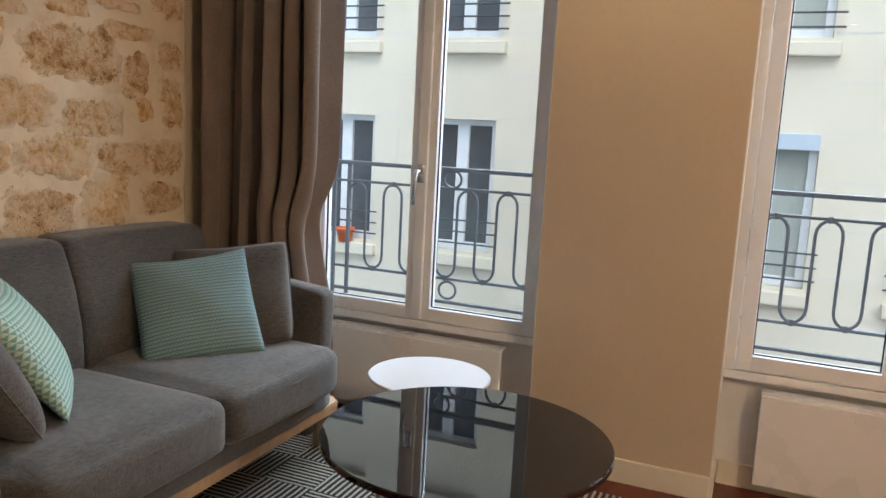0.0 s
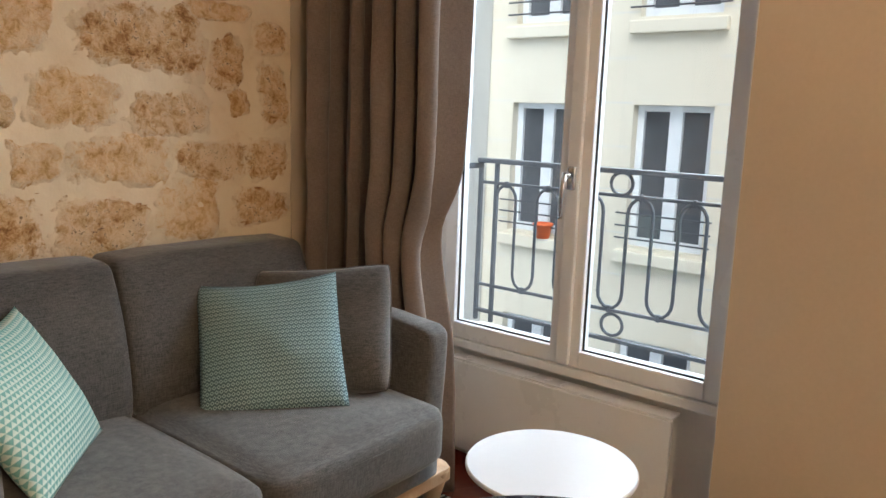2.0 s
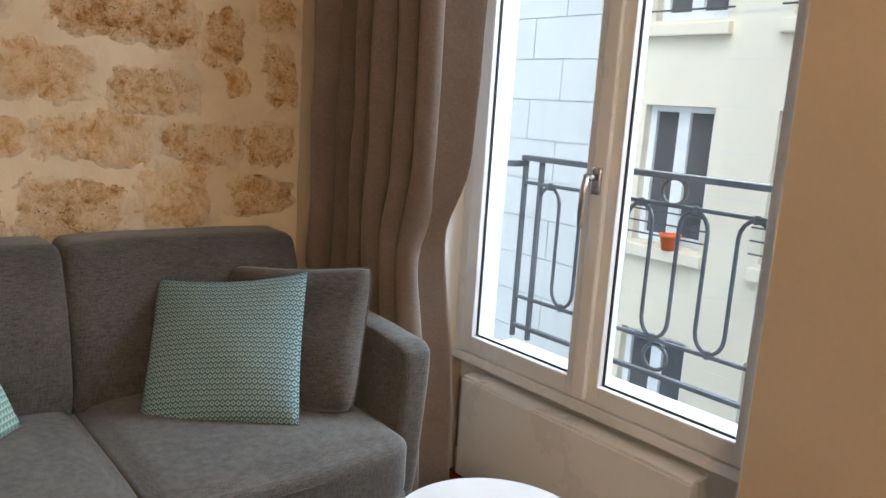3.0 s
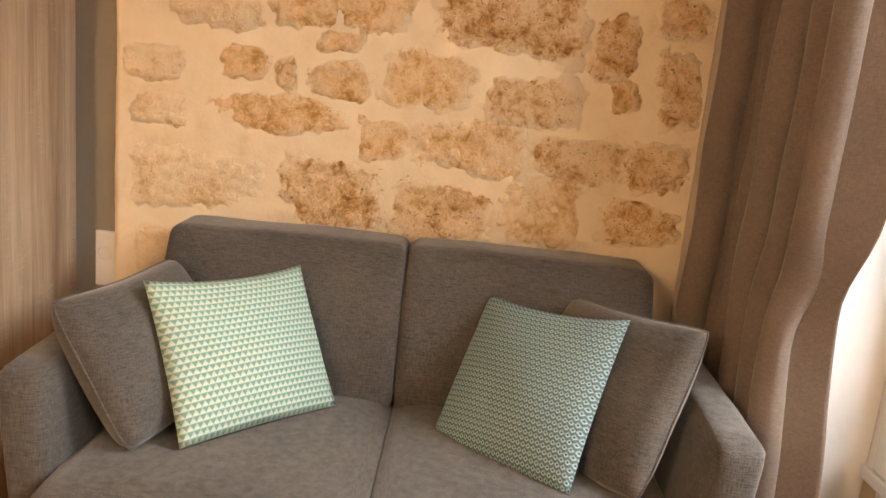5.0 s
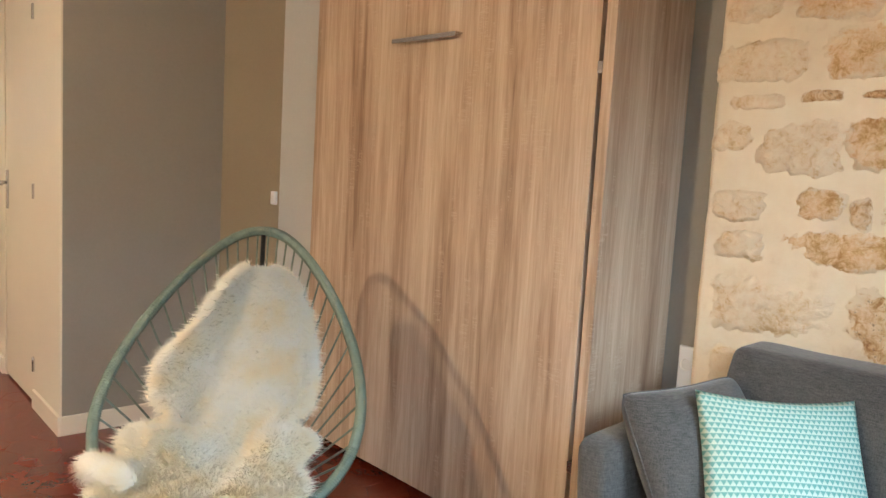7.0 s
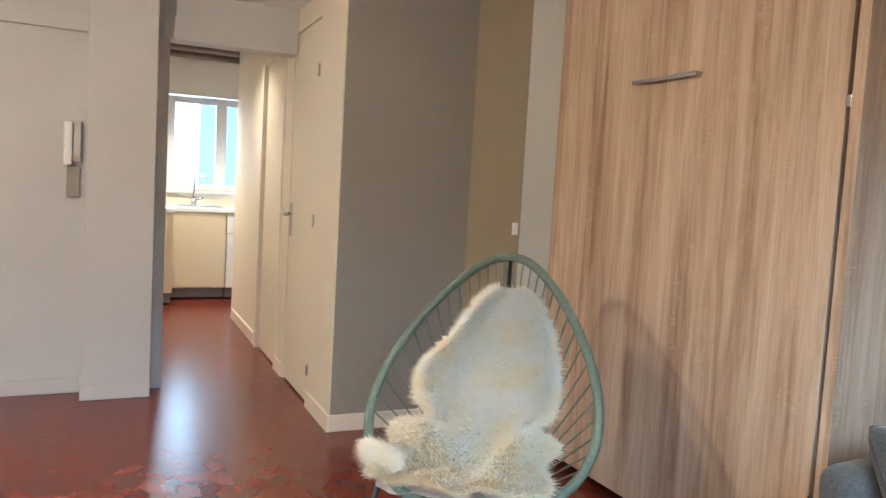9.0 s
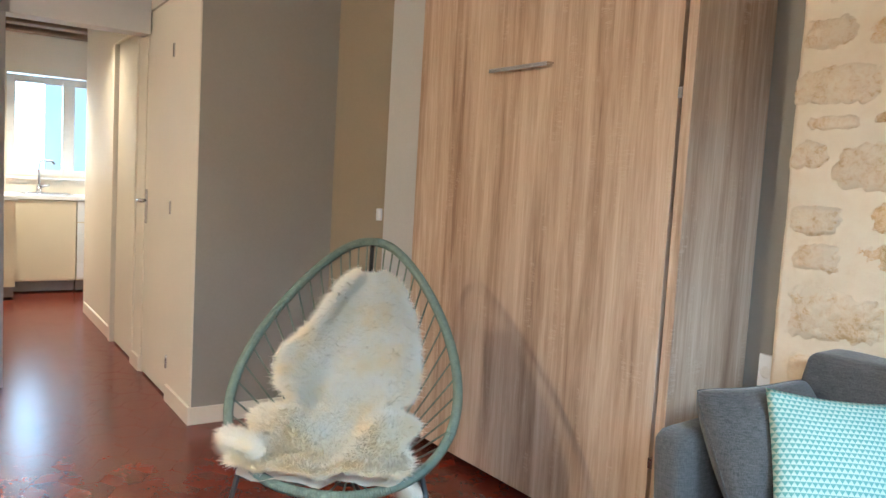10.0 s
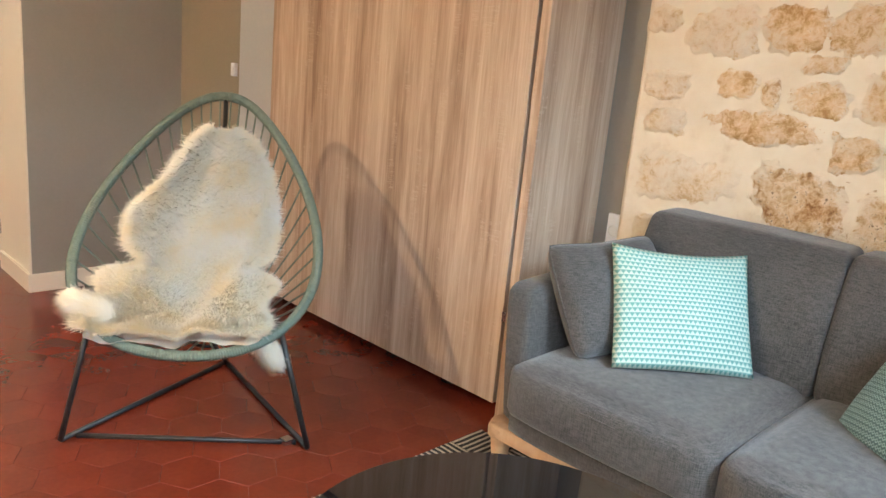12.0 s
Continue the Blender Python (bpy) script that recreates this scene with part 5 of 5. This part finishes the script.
# ---- exposed stones, course by course ----
def stone(x0, x1, z0, z1, seed):
    """A rough face stone whose ragged edge sinks into the pointing."""
    rng = random.Random(seed)
    bm = bmesh.new()
    rim = bm.verts.layers.float.new("rim")
    cx, cz, hx, hz = (x0 + x1) / 2, (z0 + z1) / 2, (x1 - x0) / 2, (z1 - z0) / 2
    nx, nz = max(8, int(hx * 2.4 / 0.0075)), max(7, int(hz * 2.4 / 0.0075))
    skew, off = rng.uniform(-0.25, 0.25), Vector((rng.uniform(0, 50), rng.uniform(0, 50), 0))
    taper, power = rng.uniform(-0.18, 0.18), rng.uniform(3.2, 5.5)
    g = []
    for j in range(nz + 1):
        row = []
        for i in range(nx + 1):
            u, v = 2.4 * i / nx - 1.2, 2.4 * j / nz - 1.2
            x, z = cx + hx * u + skew * hz * v, cz + hz * v * (1 + taper * u)
            p = Vector((x, z, 0)) * 11 + off
            edge = 1.06 - (abs(u) ** power + abs(v) ** power) ** (1 / power)
            edge += 0.2 * noise.noise(p * 0.8) + 0.17 * noise.noise(p * 2.2) + 0.16 * noise.noise(p * 5.5)
            h = 0.034 * max(-0.4, min(edge, 0.26)) + 0.005 * noise.noise(p * 1.6) + 0.0045 * noise.noise(p * 4.3) + 0.003 * noise.noise(p * 10)
            row.append(bm.verts.new((max(x, 1.975), 0.005 - h, z)))
            row[-1][rim] = max(0.0, min(1.0, edge))
        g.append(row)
    for j in range(nz):
        for i in range(nx):
            bm.faces.new((g[j][i], g[j][i + 1], g[j + 1][i + 1], g[j + 1][i]))
    return bm


LIME_FACE = bmesh.new()
gx, gz = 120, 150
rows_ = []
for j in range(gz + 1):
    z = CEIL * j / gz
    r_ = []
    for i in range(gx + 1):
        x = 1.982 + 1.489 * i / gx
        p = Vector((x, z, 4.0))
        e = 0.006 * noise.noise(p * 3) if i == 0 else 0.0
        r_.append(LIME_FACE.verts.new((x + e, 0.004 + 0.006 * noise.noise(p * 6) + 0.003 * noise.noise(p * 19), z)))
    rows_.append(r_)
for j in range(gz):
    for i in range(gx):
        LIME_FACE.faces.new((rows_[j][i], rows_[j][i + 1], rows_[j + 1][i + 1], rows_[j + 1][i]))
for j in range(gz):
    a, b = rows_[j][0], rows_[j + 1][0]
    LIME_FACE.faces.new((a, b, LIME_FACE.verts.new((1.982, 0.05, b.co.z)), LIME_FACE.verts.new((1.982, 0.05, a.co.z))))
stone_wall = tagged(part("wall_stone", LIME_FACE, LIME, None, "exposed rubble stone wall with wide cream lime pointing", True), kind="structure", category="wall")
# each stone: its ends, its bed and its top, and its tone (0 pale, 1 ochre, 2 brown)
COURSES = (
    ((0.05, 0.2), (2.02, 2.39, 2.44, 2.69, 2.75, 3.09, 3.14, 3.45)),
    ((0.26, 0.42), (2.04, 2.24, 2.29, 2.64, 2.69, 2.99, 3.05, 3.39)),
    ((0.48, 0.61), (2.05, 2.15, 2.24, 2.59, 2.67, 2.89, 2.99, 3.44)),
    ((0.645, 0.755), (2.04, 2.13, 2.25, 2.54, 2.64, 2.97, 3.09, 3.39)),
)
ROW_A = ((2.02, 2.355, 0.82, 0.965, 0), (2.43, 2.685, 0.79, 0.98, 2), (2.715, 2.97, 0.791, 0.937, 2), (3.0, 3.2, 0.80, 0.977, 1), (3.24, 3.46, 0.832, 0.94, 2))
ROW_B = ((2.02, 2.17, 1.028, 1.108, 0), (2.22, 2.58, 1.035, 1.13, 1), (2.61, 2.74, 0.995, 1.098, 1), (2.77, 3.05, 0.975, 1.106, 1), (3.04, 3.3, 0.98, 1.094, 2), (3.3, 3.46, 0.967, 1.098, 2))
ROW_C = ((2.0, 2.15, 1.139, 1.22, 0), (2.25, 2.37, 1.161, 1.238, 1), (2.39, 2.44, 1.142, 1.221, 2), (2.48, 2.64, 1.13, 1.225, 1), (2.67, 2.89, 1.127, 1.271, 1), (2.92, 3.17, 1.106, 1.238, 2), (3.24, 3.31, 1.17, 1.25, 1), (3.35, 3.465, 1.14, 1.335, 2))
ROW_D = ((1.99, 2.1, 1.34, 1.425, 0), (2.13, 2.35, 1.285, 1.43, 0), (2.36, 2.54, 1.3, 1.43, 1), (2.55, 2.72, 1.297, 1.44, 1), (2.5, 2.61, 1.25, 1.3, 1), (2.785, 3.17, 1.285, 1.456, 2), (3.11, 3.31, 1.44, 1.494, 1), (3.175, 3.29, 1.25, 1.41, 2), (3.315, 3.465, 1.35, 1.455, 2))
ROW_E = ((2.03, 2.19, 1.46, 1.503, 0), (2.23, 2.345, 1.478, 1.51, 2), (2.385, 2.585, 1.483, 1.505, 2), (2.635, 2.81, 1.458, 1.512, 1), (2.87, 3.03, 1.486, 1.54, 1), (3.06, 3.26, 1.53, 1.57, 1))
ROW_F = ((1.99, 2.24, 1.543, 1.65, 0), (2.28, 2.56, 1.54, 1.67, 1), (2.59, 2.69, 1.558, 1.675, 1), (2.72, 2.97, 1.555, 1.67, 1), (3.04, 3.24, 1.61, 1.73, 2), (3.29, 3.46, 1.54, 1.7, 2))
ROW_G = ((2.0, 2.15, 1.71, 1.8, 0), (2.19, 2.4, 1.7, 1.79, 1), (2.42, 2.64, 1.73, 1.83, 1), (2.69, 2.94, 1.72, 1.86, 1), (3.04, 3.39, 1.79, 1.9, 2))
ROW_H = ((2.04, 2.34, 1.86, 2.0, 0), (2.41, 2.59, 1.88, 2.02, 1), (2.65, 2.99, 1.92, 2.06, 1), (3.06, 3.29, 1.95, 2.1, 2), (2.04, 2.29, 2.06, 2.16, 1))
cells = [c for row in (ROW_A, ROW_B, ROW_C, ROW_D, ROW_E, ROW_F, ROW_G, ROW_H) for c in row]
cells += [(a, b, z0, z1, k % 3) for (z0, z1), xs in COURSES for k, (a, b) in enumerate(zip(xs[::2], xs[1::2]))]
for k, (a, b, z0, z1, tone) in enumerate(cells):
    part("stone", stone(a, min(b, 3.455), z0, z1, k), STONES[tone], stone_wall, "", True)

# ---- hexagonal floor tiles ----
floor = structure("floor", box(-5.3, 4.2, -4.4, 0.2, -0.12, -0.005), GROUT, "red waxed hexagonal terracotta tile floor")
TW = 0.158
RAD = TW / math.sqrt(3)


def hex_verts(r, z):
    return [(r * math.sin(math.pi / 3 * k), r * math.cos(math.pi / 3 * k), z) for k in range(6)]


def hex_mesh(name, bev):
    me = bpy.data.meshes.new(name)
    v = hex_verts(RAD - 0.0005, -0.012) + hex_verts(RAD - 0.0005, -bev) + hex_verts(RAD - 0.0005 - bev, 0) + [(0, 0, 0)]
    f = [(k, (k + 1) % 6, 6 + (k + 1) % 6, 6 + k) for k in range(6)] + [(6 + k, 6 + (k + 1) % 6, 12 + (k + 1) % 6, 12 + k) for k in range(6)] + [(12 + k, 12 + (k + 1) % 6, 18) for k in range(6)]
    me.from_pydata(v, [], [q[::-1] for q in f])
    me.update()
    me.materials.append(TILE)
    return me


shapes = [hex_mesh("tile", b) for b in (0.0003, 0.0004, 0.0006)]
rng = random.Random(11)
rest_v, rest_f = [], []
made = 0
nx_, ny_ = int(9.5 / TW) + 2, int(4.6 / (RAD * 1.5)) + 2
for j in range(ny_):
    for i in range(nx_):
        x, y = -5.25 + TW * (i + 0.5 * (j % 2)), -4.35 + RAD * 1.5 * j
        if x > 3.95 or y > 0.12:
            continue
        tilt = (rng.gauss(0, 0.1), rng.gauss(0, 0.1), rng.choice((0, 60, 120)))
        m = pose(x, y, rng.uniform(-0.0005, 0.0), *tilt)
        near = -1.35 < x < 1.8 and -2.2 < y < -0.35
        if near and made < 300:
            ob = new("tile", rng.choice(shapes))
            ob.parent, ob.matrix_basis = floor, m
            made += 1
        else:
            o = len(rest_v)
            me = rng.choice(shapes)
            rest_v += [tuple(m @ v.co) for v in me.vertices]
            rest_f += [tuple(o + q for q in p.vertices) for p in me.polygons]
me = bpy.data.meshes.new("tiles_beyond")
me.from_pydata(rest_v, [], rest_f)
me.materials.append(TILE)
ob = new("tiles_beyond", me)
ob.parent = floor
tagged(ob, "red hexagonal terracotta tiles", kind="stuff")
